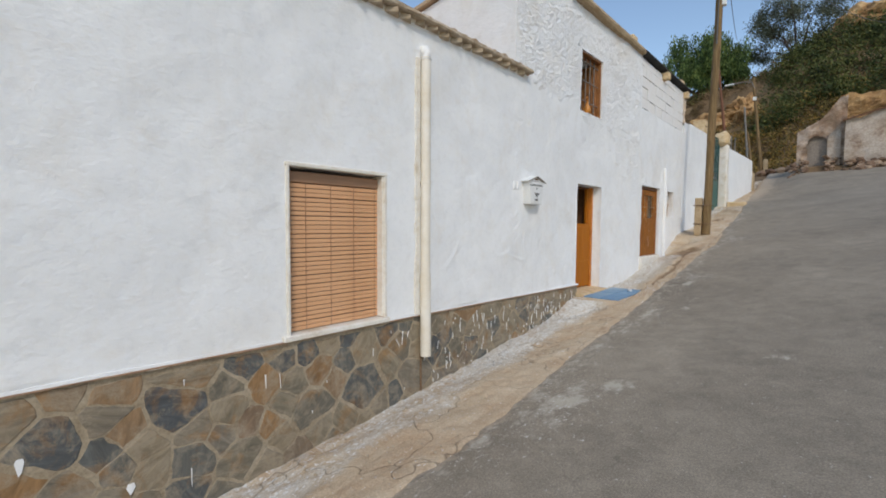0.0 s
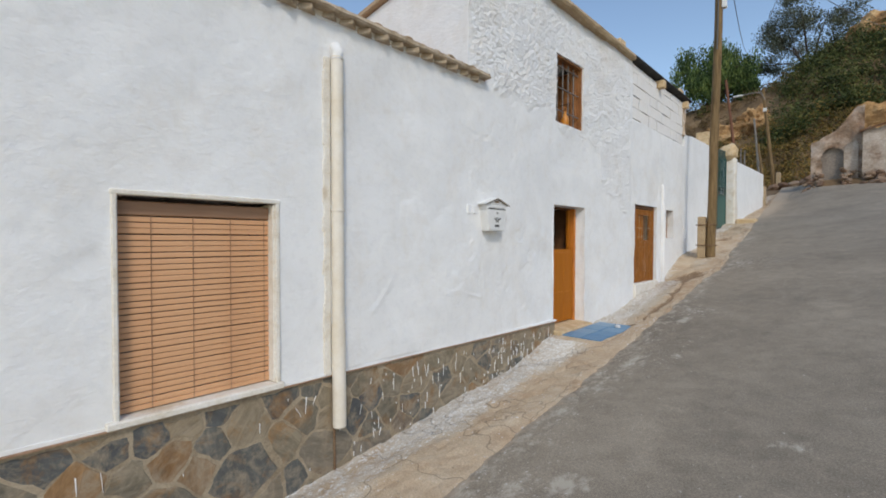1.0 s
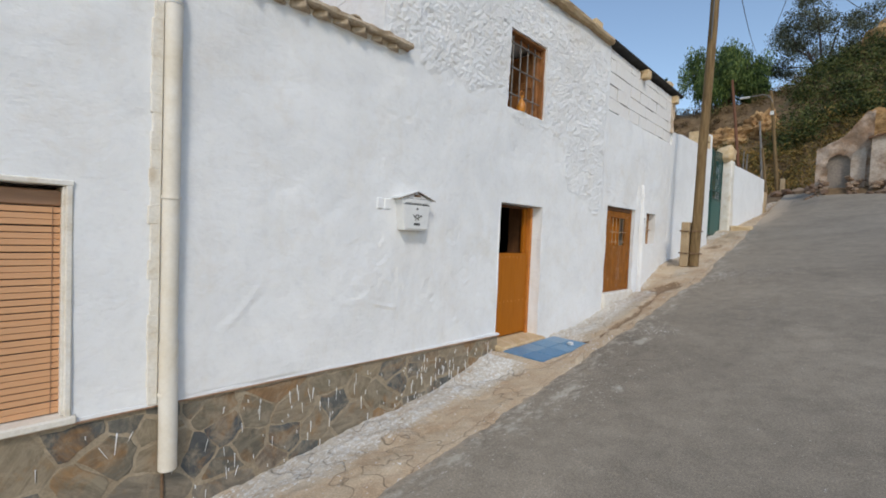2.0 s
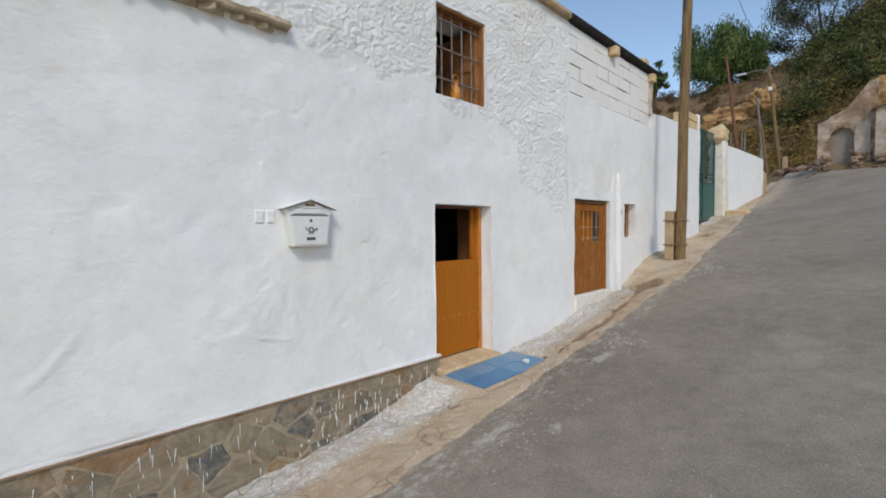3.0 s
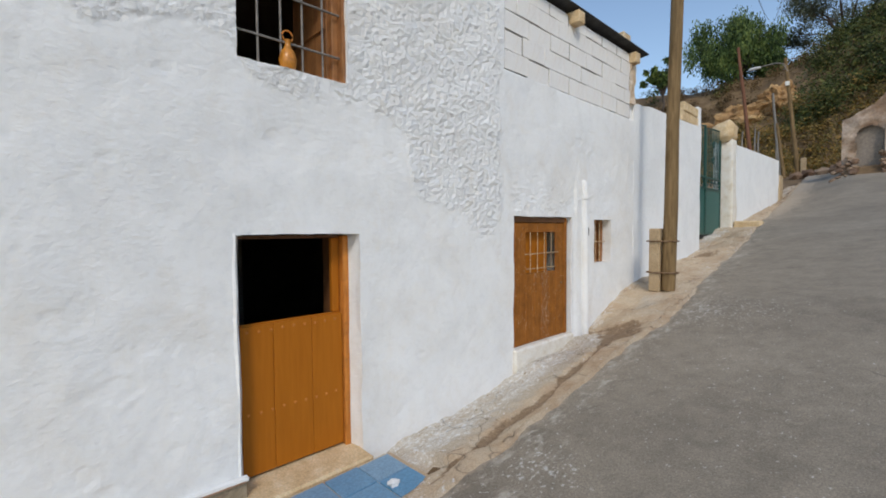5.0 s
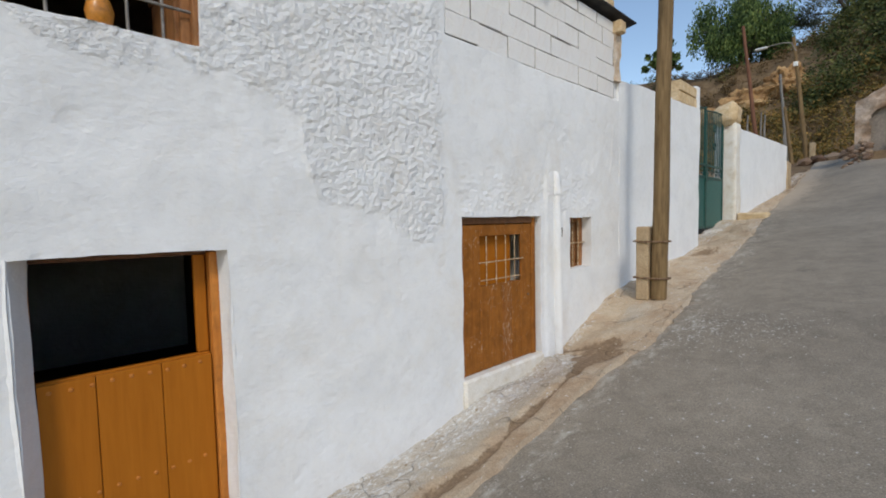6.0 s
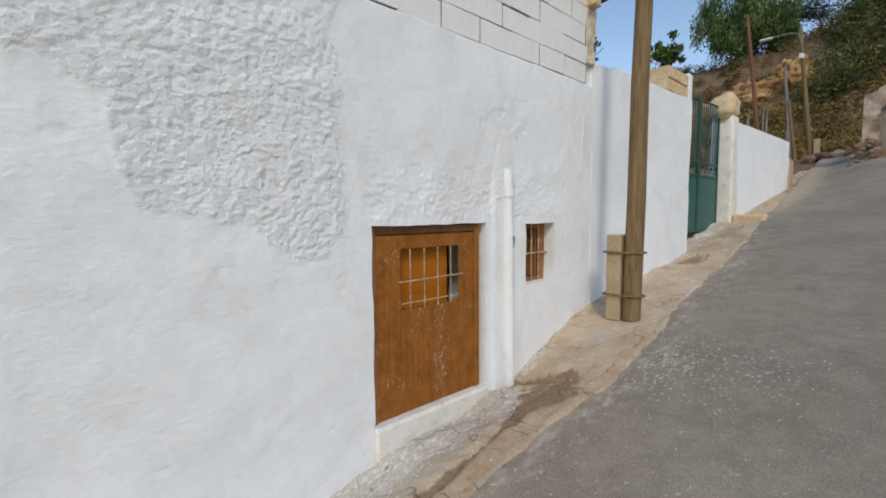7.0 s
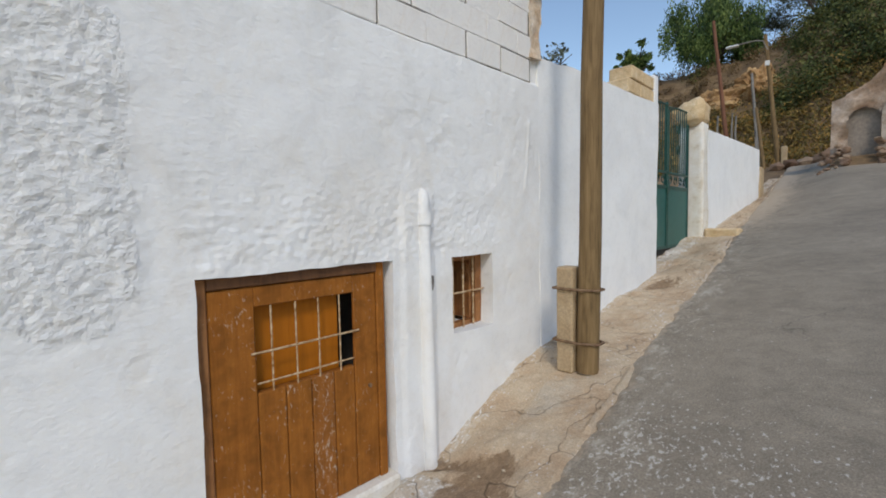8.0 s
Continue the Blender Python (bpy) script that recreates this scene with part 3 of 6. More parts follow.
    sand = np.maximum(sand, 0.8 * np.exp(-((X - right) / 0.6) ** 2) * (Y > 16))
    paint_layers(road, smear=smear, wash=wash, sand=sand)


# ---- walls with relief ----
def ledge_z(y):
    """The top of the stone plinth, which falls a little along the street."""
    return np.interp(y, [-5, 0.1, 1.5, 2.8, 3.6, 5.0, 6.17], [0.80, 0.778, 0.762, 0.758, 0.752, 0.732, 0.716])


def wall_sheet(name, y0, y1, zb, top, step, openings, relief, mat, parent, label="", thick=0.5, wob=0.006, coarse=None):
    """A street wall in the plane x = FACE with relief, openings (y0, y1, z0, z1, depth of the reveal), a back and a top."""
    cuts_y = [y0, y1] + [v for o in openings for v in o[:2]]
    zmax = float(np.max(top(np.array([y0, y1]))))
    cz = sorted({zb, zmax, *[v for o in openings for v in o[2:4]]})

    def fill(c):
        c = sorted(set(c))
        out = []
        for a, b in zip(c, c[1:]):
            out += list(np.linspace(a, b, max(2, int(round((b - a) / step)) + 1))[:-1])
        return np.array(out + [c[-1]])
    ys, zs = fill(cuts_y), fill(cz)
    Y, Z = np.meshgrid(ys, zs, indexing="ij")
    T = top(Y)
    Zr = np.where(Z > zmax - 0.6, Z + (T - zmax) * (Z - (zmax - 0.6)) / 0.6, Z)
    X = FACE + relief(Y, Zr)
    wob = wob * np.clip(np.abs(Y - 4.4) / 0.3, 0, 1)
    Yw = Y + wob * fbm(Y * 4, Zr * 4, 71, 3)
    Zw = Zr + wob * fbm(Y * 4, Zr * 4, 77, 3)
    V = np.stack([X, Yw, Zw], -1).reshape(-1, 3)
    nz = len(zs)
    keep = np.ones((len(ys) - 1, nz - 1), bool)
    yc, zc = (ys[:-1] + ys[1:]) / 2, (zs[:-1] + zs[1:]) / 2
    rects = []
    for a, b, c, d, dep in openings:
        i = np.where((yc > a) & (yc < b))[0]
        j = np.where((zc > c) & (zc < d))[0]
        keep[i[0]:i[-1] + 1, j[0]:j[-1] + 1] = False
        rects.append((i[0], i[-1] + 1, j[0], j[-1] + 1, dep))
    I, J = np.where(keep)
    a = I * nz + J
    faces = np.stack([a, a + nz, a + nz + 1, a + 1], -1).tolist()
    verts = V.tolist()
    smooth = [True] * len(faces)

    def strip(idx, depth_x):
        s = len(verts)
        for k in idx:
            p = verts[k]
            verts.append([FACE - depth_x, p[1], p[2]])
        for k in range(len(idx) - 1):
            faces.append([idx[k], idx[k + 1], s + k + 1, s + k])
            smooth.append(False)
        return list(range(s, s + len(idx)))
    for i0, i1, j0, j1, dep in rects:
        strip([i0 * nz + j for j in range(j0, j1 + 1)], dep)
        strip([i1 * nz + j for j in range(j1, j0 - 1, -1)], dep)
        strip([i * nz + j0 for i in range(i1, i0 - 1, -1)], dep)
        strip([i * nz + j1 for i in range(i0, i1 + 1)], dep)
    n = len(ys)
    back = strip([i * nz + nz - 1 for i in range(n)], thick)
    strip([j for j in range(nz)], thick)
    strip([(n - 1) * nz + j for j in range(nz - 1, -1, -1)], thick)
    if not openings:
        s = len(verts)
        for k in back:
            verts.append([verts[k][0], verts[k][1], zb])
        for k in range(n - 1):
            faces.append([back[k], back[k + 1], s + k + 1, s + k])
            smooth.append(False)
    me = bpy.data.meshes.new(name)
    me.from_pydata([tuple(v) for v in verts], [], faces)
    me.materials.append(mat)
    me.polygons.foreach_set("use_smooth", smooth)
    if coarse is not None:
        me.materials.append(M_WHITE_ROUGH)
        cy, cz = (Y[:-1, :-1] + Y[1:, 1:]) / 2, (Zr[:-1, :-1] + Zr[1:, 1:]) / 2
        pick = coarse(cy, cz)[keep].astype(int)
        me.polygons.foreach_set("material_index", list(pick) + [0] * (len(faces) - len(pick)))
    me.update()
    me.set_sharp_from_angle(angle=radians(62))
    return hang(new(name, me), parent, label)


# ---- the houses along the street ----
def rock(bm, c, s, rng, squash=0.7):
    """A faceted stone."""
    vs = bmesh.ops.create_icosphere(bm, subdivisions=1, radius=1.0)["verts"]
    off = Vector((rng.uniform(0, 50), rng.uniform(0, 50), rng.uniform(0, 50)))
    q = Euler((rng.uniform(0, 6), rng.uniform(0, 6), rng.uniform(0, 6))).to_matrix()
    for v in vs:
        d = v.co * (1 + 0.45 * noise.noise(v.co * 1.3 + off))
        d = q @ d
        v.co = Vector(c) + Vector((d.x * s, d.y * s, d.z * s * squash))


def pebbled(x, y, seed):
    """Rounded lumps with creases between them, about -1 to 1, one lump to each unit cell."""
    x, y = np.asarray(x, float), np.asarray(y, float)
    i, j = np.floor(x), np.floor(y)
    near = np.full(x.shape, 9.0)
    for a in (-1, 0, 1):
        for b in (-1, 0, 1):
            px, py = i + a + hash2(i + a, j + b, seed), j + b + hash2(i + a, j + b, seed + 5)
            near = np.minimum(near, (x - px) ** 2 + (y - py) ** 2 + 0.25 * hash2(i + a, j + b, seed + 9))
    return 1 - 2.1 * np.sqrt(near)


def thrown(Y, Z):
    """Where the stucco was thrown on rough, 0 to 1."""
    line = np.interp(Y, [4.4, 6.0, 7.1, 7.45, 7.55, 8.0, 8.45, 8.63], [3.42, 3.24, 3.10, 2.85, 2.52, 2.28, 2.14, 2.16]) + 0.16 * fbm(Y * 3, Z * 3, 19, 4)
    side = 8.66 + 0.05 * fbm(Y * 2, Z * 4, 23, 3)
    return np.clip((Z - line) / 0.10, 0, 1) * np.clip((side - Y) / 0.10, 0, 1) * np.clip((Y - 4.3) / 0.2, 0, 1)


def along(Y, Z, pts):
    """Distance from a broken line on the wall."""
    d = np.full(np.shape(Y), 9.0)
    for (a, b), (c, e) in zip(pts, pts[1:]):
        ln = (c - a) ** 2 + (e - b) ** 2
        t = np.clip(((Y - a) * (c - a) + (Z - b) * (e - b)) / ln, 0, 1)
        d = np.minimum(d, np.hypot(Y - a - t * (c - a), Z - b - t * (e - b)))
    return d


SCARS = (((4.06, 1.24), (4.18, 1.235), (4.28, 1.26), (4.40, 1.205), (4.62, 1.15)), ((3.20, 1.15), (3.33, 1.28), (3.43, 1.42)), ((11.47, 2.88), (11.50, 3.15), (11.53, 3.45)))


def stucco(Y, Z):
    """Trowelled plaster that turns into thrown stucco high up; sunk for the stone plinth and for the bare blocks."""
    d = -0.045 * np.exp(-((Y - 6.5) / 1.1) ** 2) + 0.010 * fbm(Y * 0.7, Z * 0.7, 3, 3) + 0.0055 * fbm(Y * 2.3, Z * 2.3, 17, 3) + 0.003 * fbm(Y * 6, Z * 6, 13, 3)
    rough = thrown(Y, Z)
    over_door = np.clip((Z - 2.33) / 0.08, 0, 1) * np.clip((3.05 - Z) / 0.45, 0, 1) * np.clip((Y - 8.75) / 0.1, 0, 1) * np.clip((11.4 - Y) / 0.6, 0, 1)
    wy, wz = Y + 0.020 * fbm(Y * 9, Z * 9, 91, 2), Z + 0.020 * fbm(Y * 9, Z * 9, 95, 2)
    lumps = 0.55 * pebbled(wy * 22 + 0.3 * wz, wz * 27, 101) + 0.62 * pebbled(wy * 38, wz * 42, 107) + 0.45 * fbm(Y * 8, Z * 10, 109, 2)
    soft = 0.10 * np.clip((Z - 2.7) / 0.5, 0, 1) * np.clip((Y - 4.5) / 1.0, 0, 1) * np.clip((8.7 - Y) / 0.1, 0, 1)
    d = d + (0.0115 * np.maximum(rough, soft) + 0.0080 * over_door) * lumps + 0.010 * rough
    # plaster band that carries the conduit
    d = d + 0.014 * np.clip((Y - 10.02) / 0.05, 0, 1) * np.clip((10.35 - Y) / 0.03, 0, 1) * np.clip((2.84 - Z) / 0.10, 0, 1)
    # scars and trowel ridges of the smooth plaster
    ridge = np.abs(fbm(Y * 1.6 + 9, Z * 2.1, 61, 3))
    d = d + 0.0022 * np.exp(-(ridge / 0.035) ** 2) * np.clip(fbm(Y * 0.9, Z * 0.9, 63, 2) + 0.1, 0, 1)
    for k, pts in enumerate(SCARS):
        d = d + 0.008 * np.exp(-(along(Y, Z + 0.02 * fbm(Y * 7, Z * 7, 65, 2), pts) / 0.014) ** 2)
    worn = np.exp(-((Y - 4.25) / 0.35) ** 2 - ((Z - 1.42) / 0.16) ** 2)
    d = d + 0.006 * worn * fbm(Y * 13, Z * 15, 69, 3)
    pits = fbm(Y * 5, Z * 5, 67, 3)
    d = d - 0.004 * np.clip((pits - 0.75) / 0.15, 0, 1)
    sunk = np.clip((ledge_z(Y) - 0.02 - Z) / 0.004, 0, 1) * np.clip((6.17 - Y) / 0.004, 0, 1)
    blocks = np.clip((Z - 3.80) / 0.02, 0, 1) * np.clip((Y - 8.68) / 0.02, 0, 1)
    return d * (1 - sunk) * (1 - blocks) - 0.035 * sunk - 0.030 * blocks


def build_low_house():
    h = thing("low_house", (FACE - 2.5, 0, gz(-2.9, 0)), "low whitewashed village house with a slate stone plinth", "house")
    wall_sheet("wall", -4.6, 4.405, -1.2, lambda y: y * 0 + 3.34, 0.024, [(1.555, 2.425, 0.775, 1.985, 0.5)], stucco, M_WHITE, h, "smooth whitewashed plaster wall with faint stains")
    # Unseen house body; its floor has the shade-dark interior colour.
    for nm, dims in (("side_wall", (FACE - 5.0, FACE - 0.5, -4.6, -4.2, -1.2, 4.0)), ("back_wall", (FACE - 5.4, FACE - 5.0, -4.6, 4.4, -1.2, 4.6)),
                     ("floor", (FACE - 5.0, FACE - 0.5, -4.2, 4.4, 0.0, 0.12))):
        boxed(nm, dims, M_INSIDE_SHADE if nm == "floor" else M_WHITE, h)
    # roof with rows of half-round tiles
    xs, ys = np.linspace(0, 1, 14), np.arange(-4.7, 4.66, 0.1655 / 8)
    U, Y = np.meshgrid(xs, ys, indexing="ij")
    X = FACE + 0.02 - U * 5.6
    Z = 3.36 + U * 1.55 + 0.055 * np.abs(np.cos(np.pi * (Y - 4.565) / 0.1655)) - 0.012 * ((U * 13) % 1)
    roof = grid_mesh("roof", X, Y, Z, M_TILE, h, "sloping roof of half-round clay tiles")
    boxed("roof_bed", (FACE - 5.5, FACE + 0.0, -4.65, 4.55, 0, 0.05), M_CREAM, h, "", 0.0,
          Matrix.Translation((0, 0, 3.33)) @ Matrix.Translation((FACE, 0, 0)) @ Matrix.Rotation(math.atan(1.55 / 5.6), 4, "Y") @ Matrix.Translation((-FACE, 0, 0)))

    def half_pipe(r, length, thick, up):
        bm = bmesh.new()
        n = 8
        rows = []
        for k, (x, s) in enumerate(((0.0, 1.0), (-length, 0.85))):
            ring = []
            for rr in (r, r - thick):
                for a in range(n + 1):
                    t = math.pi * a / n
                    ring.append(bm.verts.new((x, -rr * s * math.cos(t), up * rr * s * math.sin(t) * 0.8)))
            rows.append(ring)
        m = n + 1
        for a in range(n):
            bm.faces.new((rows[0][a], rows[0][a + 1], rows[1][a + 1], rows[1][a]))
            bm.faces.new((rows[0][m + a], rows[1][m + a], rows[1][m + a + 1], rows[0][m + a + 1]))
            bm.faces.new((rows[0][a], rows[0][m + a], rows[0][m + a + 1], rows[0][a + 1]))
        bm.faces.new((rows[0][0], rows[1][0], rows[1][m], rows[0][m]))
        bm.faces.new((rows[0][n], rows[0][m + n], rows[1][m + n], rows[1][n]))
        bmesh.ops.recalc_face_normals(bm, faces=bm.faces)
        return bm
    cover = half_pipe(0.072, 0.42, 0.014, 1)
    cover.faces.new([cover.verts.new((-0.02, -0.066 * math.cos(math.pi * q / 8), 0.053 * math.sin(math.pi * q / 8))) for q in range(9)])
    corner = bmesh.new()
    low = [corner.verts.new(q) for q in ((-0.05, -0.078, 0.0), (0.0, -0.078, 0.0), (0.078, 0.0, 0.0), (0.0, 0.078, 0.0), (-0.05, 0.078, 0.0))]
    high = [corner.verts.new(v.co + Vector((0, 0, 0.046))) for v in low]
    corner.faces.new(low[::-1])
    corner.faces.new(high)
    for k in range(5):
        corner.faces.new((low[k], low[(k + 1) % 5], high[(k + 1) % 5], high[k]))
    bmesh.ops.bevel(corner, geom=corner.edges[:], offset=0.005, segments=1, affect="EDGES")
    rng = random.Random(4)
    for nm, bm, mat, z, dx, off in (("roof_tile", cover, M_TILE, 3.382, 0.052, 0.0), ("eave_brick", corner, M_EAVE, 3.330, 0.0, 0.083)):
        me = None
        for k in range(56):
            y = 4.565 - 0.1655 * k - off
            if me is None:
                ob = part(nm, bm, mat, roof)
                me = ob.data
            else:
                ob = hang(new(nm, me), roof)
            ob.location = (FACE + dx + rng.uniform(-0.014, 0.014), y + rng.uniform(-0.008, 0.008), z + rng.uniform(-0.008, 0.008))
            ob.rotation_euler = (rng.uniform(-0.05, 0.05), radians(15) if off == 0 else 0.0, rng.uniform(-0.04, 0.04))
    # mortar band between the bricks and the tiles
    bm = bmesh.new()
    rings = []
    for k in range(310):
        y = -4.62 + k * 0.03
        n = 0.010 * float(vnoise(np.array([y * 9]), np.array([2.0]), 12)[0])
        rings.append([bm.verts.new((FACE + a, y, z)) for a, z in ((-0.04, 3.374), (0.078 + n, 3.374), (0.090 + n, 3.388 + n * 0.4), (0.078 - n, 3.420 + n * 0.6), (-0.04, 3.44))])
    for a, b in zip(rings, rings[1:]):
        for k in range(5):
            bm.faces.new((a[k], b[k], b[(k + 1) % 5], a[(k + 1) % 5]))
    bm.faces.new(rings[0])
    bm.faces.new(rings[-1][::-1])
    bmesh.ops.recalc_face_normals(bm, faces=bm.faces)
    part("mortar_fill", bm, M_EAVE, h, "tan mortar band that beds the eave tiles")
    # mortar strip under the tiles
    boxed("mortar_strip", (FACE - 0.05, FACE + 0.010, -4.6, 4.60, 3.322, 3.345), M_WHITE, h, "", 0.012)
    # window: frame band, sill, dark pane behind the blind
    w = boxed("window", (FACE - 0.40, FACE - 0.37, 1.56, 2.42, 0.78, 1.98), M_DARKGREY, h, "shuttered window behind a lowered wooden blind", 0.002)
    boxed("sill", (FACE - 0.30, FACE + 0.028, 1.50, 2.47, 0.742, 0.785), M_CREAM, w, "pale stone sill", 0.008)
    for dims in ((FACE - 0.01, FACE + 0.012, 1.535, 1.562, 0.778, 1.99), (FACE - 0.01, FACE + 0.012, 2.418, 2.448, 0.778, 1.99), (FACE - 0.01, FACE + 0.014, 1.53, 2.452, 1.978, 2.008)):
        boxed("frame", dims, M_CREAM, w, "", 0.006)
    boxed("lining", (FACE - 0.37, FACE - 0.004, 2.404, 2.432, 0.79, 1.975), M_CREAM, w, "beige plaster lining of the reveal", 0.004)
    return h


def clip_poly(poly, nx, ny, c):
    out = []
    for (ax, ay), (bx, by) in zip(poly, poly[1:] + poly[:1]):
        da, db = nx * ax + ny * ay - c, nx * bx + ny * by - c
        if da <= 0:
            out.append((ax, ay))
        if (da < 0 < db) or (db < 0 < da):
            t = da / (da - db)
            out.append((ax + t * (bx - ax), ay + t * (by - ay)))
    return out


def build_plinth(h):
    bm = bmesh.new()
    cols = []
    for k in range(61):
        y = -4.6 + k * (6.165 + 4.6) / 60
        t = float(ledge_z(y)) - 0.010
        cols.append([bm.verts.new(q) for q in ((FACE - 0.034, y, -1.2), (FACE - 0.018, y, -1.2), (FACE - 0.018, y, t), (FACE - 0.034, y, t))])
    for p, q in zip(cols, cols[1:]):
        for k in range(4):
            bm.faces.new((p[k], q[k], q[(k + 1) % 4], p[(k + 1) % 4]))
    bm.faces.new(cols[0])
    bm.faces.new(cols[-1][::-1])
    bmesh.ops.recalc_face_normals(bm, faces=bm.faces)
    bed = part("plinth", bm, M_MORTAR, h, "plinth of irregular slate and ochre stones in sandy mortar")
    ledge = bmesh.new()
    rings = []
    for k in range(109):
        y = min(-4.6 + k * 0.1, 6.17)
        z, o = float(ledge_z(y)) - 0.005 + 0.002 * math.sin(k * 0.9), 0.004 + 0.002 * math.sin(k * 1.3)
        rings.append([ledge.verts.new((FACE + a, y, z + d)) for a, d in ((-0.03, -0.014), (o * 0.8, -0.014), (o, -0.006), (o * 0.8, 0.006), (-0.03, 0.009))])
    for p, q in zip(rings, rings[1:]):
        for k in range(5):
            ledge.faces.new((p[k], q[k], q[(k + 1) % 5], p[(k + 1) % 5]))
    ledge.faces.new(rings[0])
    ledge.faces.new(rings[-1][::-1])
    bmesh.ops.recalc_face_normals(ledge, faces=ledge.faces)
    part("ledge", ledge, M_WHITE, h, "whitewashed plaster lip above the plinth")
    # Thin brown strip below the lip, with an uneven lower edge.
    edge = bmesh.new()
    rings = []
    for k in range(216):
        y = min(-4.6 + k * 0.05, 6.16)
        z, o = float(ledge_z(y)) - 0.016, 0.008 + 0.003 * float(vnoise(np.array([y * 7]), np.array([0.5]), 14)[0])
        low = z - 0.011 - 0.004 * float(vnoise(np.array([y * 5]), np.array([3.5]), 16)[0])
        rings.append([edge.verts.new((FACE + a, y, q)) for a, q in ((-0.03, low), (o, low + 0.002), (o + 0.002, z), (-0.03, z))])
    for p, q in zip(rings, rings[1:]):
        for k in range(4):
            edge.faces.new((p[k], q[k], q[(k + 1) % 4], p[(k + 1) % 4]))
    edge.faces.new(rings[0])
    edge.faces.new(rings[-1][::-1])
    bmesh.ops.recalc_face_normals(edge, faces=edge.faces)
    part("edging", edge, M_BROWN_LINE, h, "thin brown edging under the plaster lip")
    # stones: cells round scattered seeds, shrunk for the joints
    rng = random.Random(11)
    seeds = []
    tries = 0
    while tries < 6000:
        tries += 1
        y, z = rng.uniform(-1.0, 6.12), rng.uniform(-0.4, 0.73)
        if z < float(np.interp(y, BY, BZ)) - 0.08:
            continue
        d = rng.choice((0.13, 0.20, 0.28, 0.36))
        if all(math.hypot((y - a) * 0.80, (z - b) * 1.25) > (d + e) / 2 for a, b, e in seeds):
            seeds.append((y, z, d))
    for y, z, d in seeds:
        poly = [(y - 0.5, -0.6), (y + 0.5, -0.6), (y + 0.5, float(ledge_z(y)) - 0.05 + rng.uniform(-0.03, 0.025)), (y - 0.5, float(ledge_z(y)) - 0.05 + rng.uniform(-0.03, 0.025))]
        poly = clip_poly(poly, 1, 0, 6.14)
        for a, b, e in seeds:
            if (a, b) == (y, z) or abs(a - y) > 0.9:
                continue
            nx, ny = a - y, b - z
            ln = math.hypot(nx, ny)
            nx, ny = nx / ln, ny / ln
            gap = rng.choice((0.001, 0.003, 0.006, 0.015))
            poly = clip_poly(poly, nx, ny, nx * y + ny * z + ln / 2 * (2 * d / (d + e)) ** 0.5 - gap)
            if len(poly) < 3:
                break
        if len(poly) < 3:
            continue
        # ragged outline
        pts = []
        for (ax, ay), (bx, by) in zip(poly, poly[1:] + poly[:1]):
            ln = math.hypot(bx - ax, by - ay)
            pts.append((ax * 0.985 + y * 0.015 + rng.uniform(-0.006, 0.006), ay * 0.985 + z * 0.015 + rng.uniform(-0.006, 0.006)))
            steps = int(ln / 0.055)
            for q in range(1, steps + 1):
                t = (q + rng.uniform(-0.25, 0.25)) / (steps + 1)
                pts.append((ax + t * (bx - ax) + rng.uniform(-0.008, 0.008), ay + t * (by - ay) + rng.uniform(-0.008, 0.008)))
        cy, cz = sum(p[0] for p in pts) / len(pts), sum(p[1] for p in pts) / len(pts)
        bm = bmesh.new()
        proud = rng.uniform(0.0005, 0.005)
        rings = [[bm.verts.new((FACE - 0.022, p[0], p[1])) for p in pts]]
        for x, s in ((FACE - 0.018 + proud * 0.7, 0.98), (FACE - 0.018 + proud, 0.94)):
            rings.append([bm.verts.new((x, cy + (p[0] - cy) * s, cz + (p[1] - cz) * s)) for p in pts])
        n = len(pts)
        for a, b in zip(rings, rings[1:]):
            for k in range(n):
                bm.faces.new((a[k], a[(k + 1) % n], b[(k + 1) % n], b[k]))
        bm.faces.new(rings[-1])
        bmesh.ops.recalc_face_normals(bm, faces=bm.faces)
        part("stone", bm, M_STONE, bed)
    # dried drips of whitewash
    bm = bmesh.new()
    for k in range(150):
        y = rng.uniform(-0.3, 6.1) if k < 50 else rng.uniform(2.9, 6.1)
        lo = float(np.interp(y, BY, BZ)) + 0.03
        z = lo + (0.66 - lo) * rng.random() ** (0.8 if k < 120 else 2.0)
        ln, w, tilt = 0.015 + 0.10 * rng.random() ** 2, 0.0008 + 0.0026 * rng.random() ** 2, rng.choice((0, 0, 0.1, 0.6)) * rng.uniform(-1, 1)
        if k in (3, 4):
            y, z, ln, w = ((0.60, 0.10, 0.02, 0.022), (0.16, 0.42, 0.05, 0.018))[k - 3]
        ln = min(ln, z - lo + 0.02)
        x = FACE - 0.0125
        ring = [(y - w, z), (y - w * 0.6, z + w), (y + w * 0.7, z + w), (y + w, z), (y + w * 0.5 + tilt * ln, z - ln), (y - w * 0.2 + tilt * ln, z - ln - w)]
        f = [bm.verts.new((x + 0.003, p, q)) for p, q in ring]
        g = [bm.verts.new((x - 0.006, p, q)) for p, q in ring]
        bm.faces.new(f[::-1])
        for q in range(6):
            bm.faces.new((f[q], f[(q + 1) % 6], g[(q + 1) % 6], g[q]))
    bmesh.ops.recalc_face_normals(bm, faces=bm.faces)
    tagged(part("dried_paint", bm, M_WHITE_YARD, h, "dried white drips of paint on the stones"), kind="stuff")


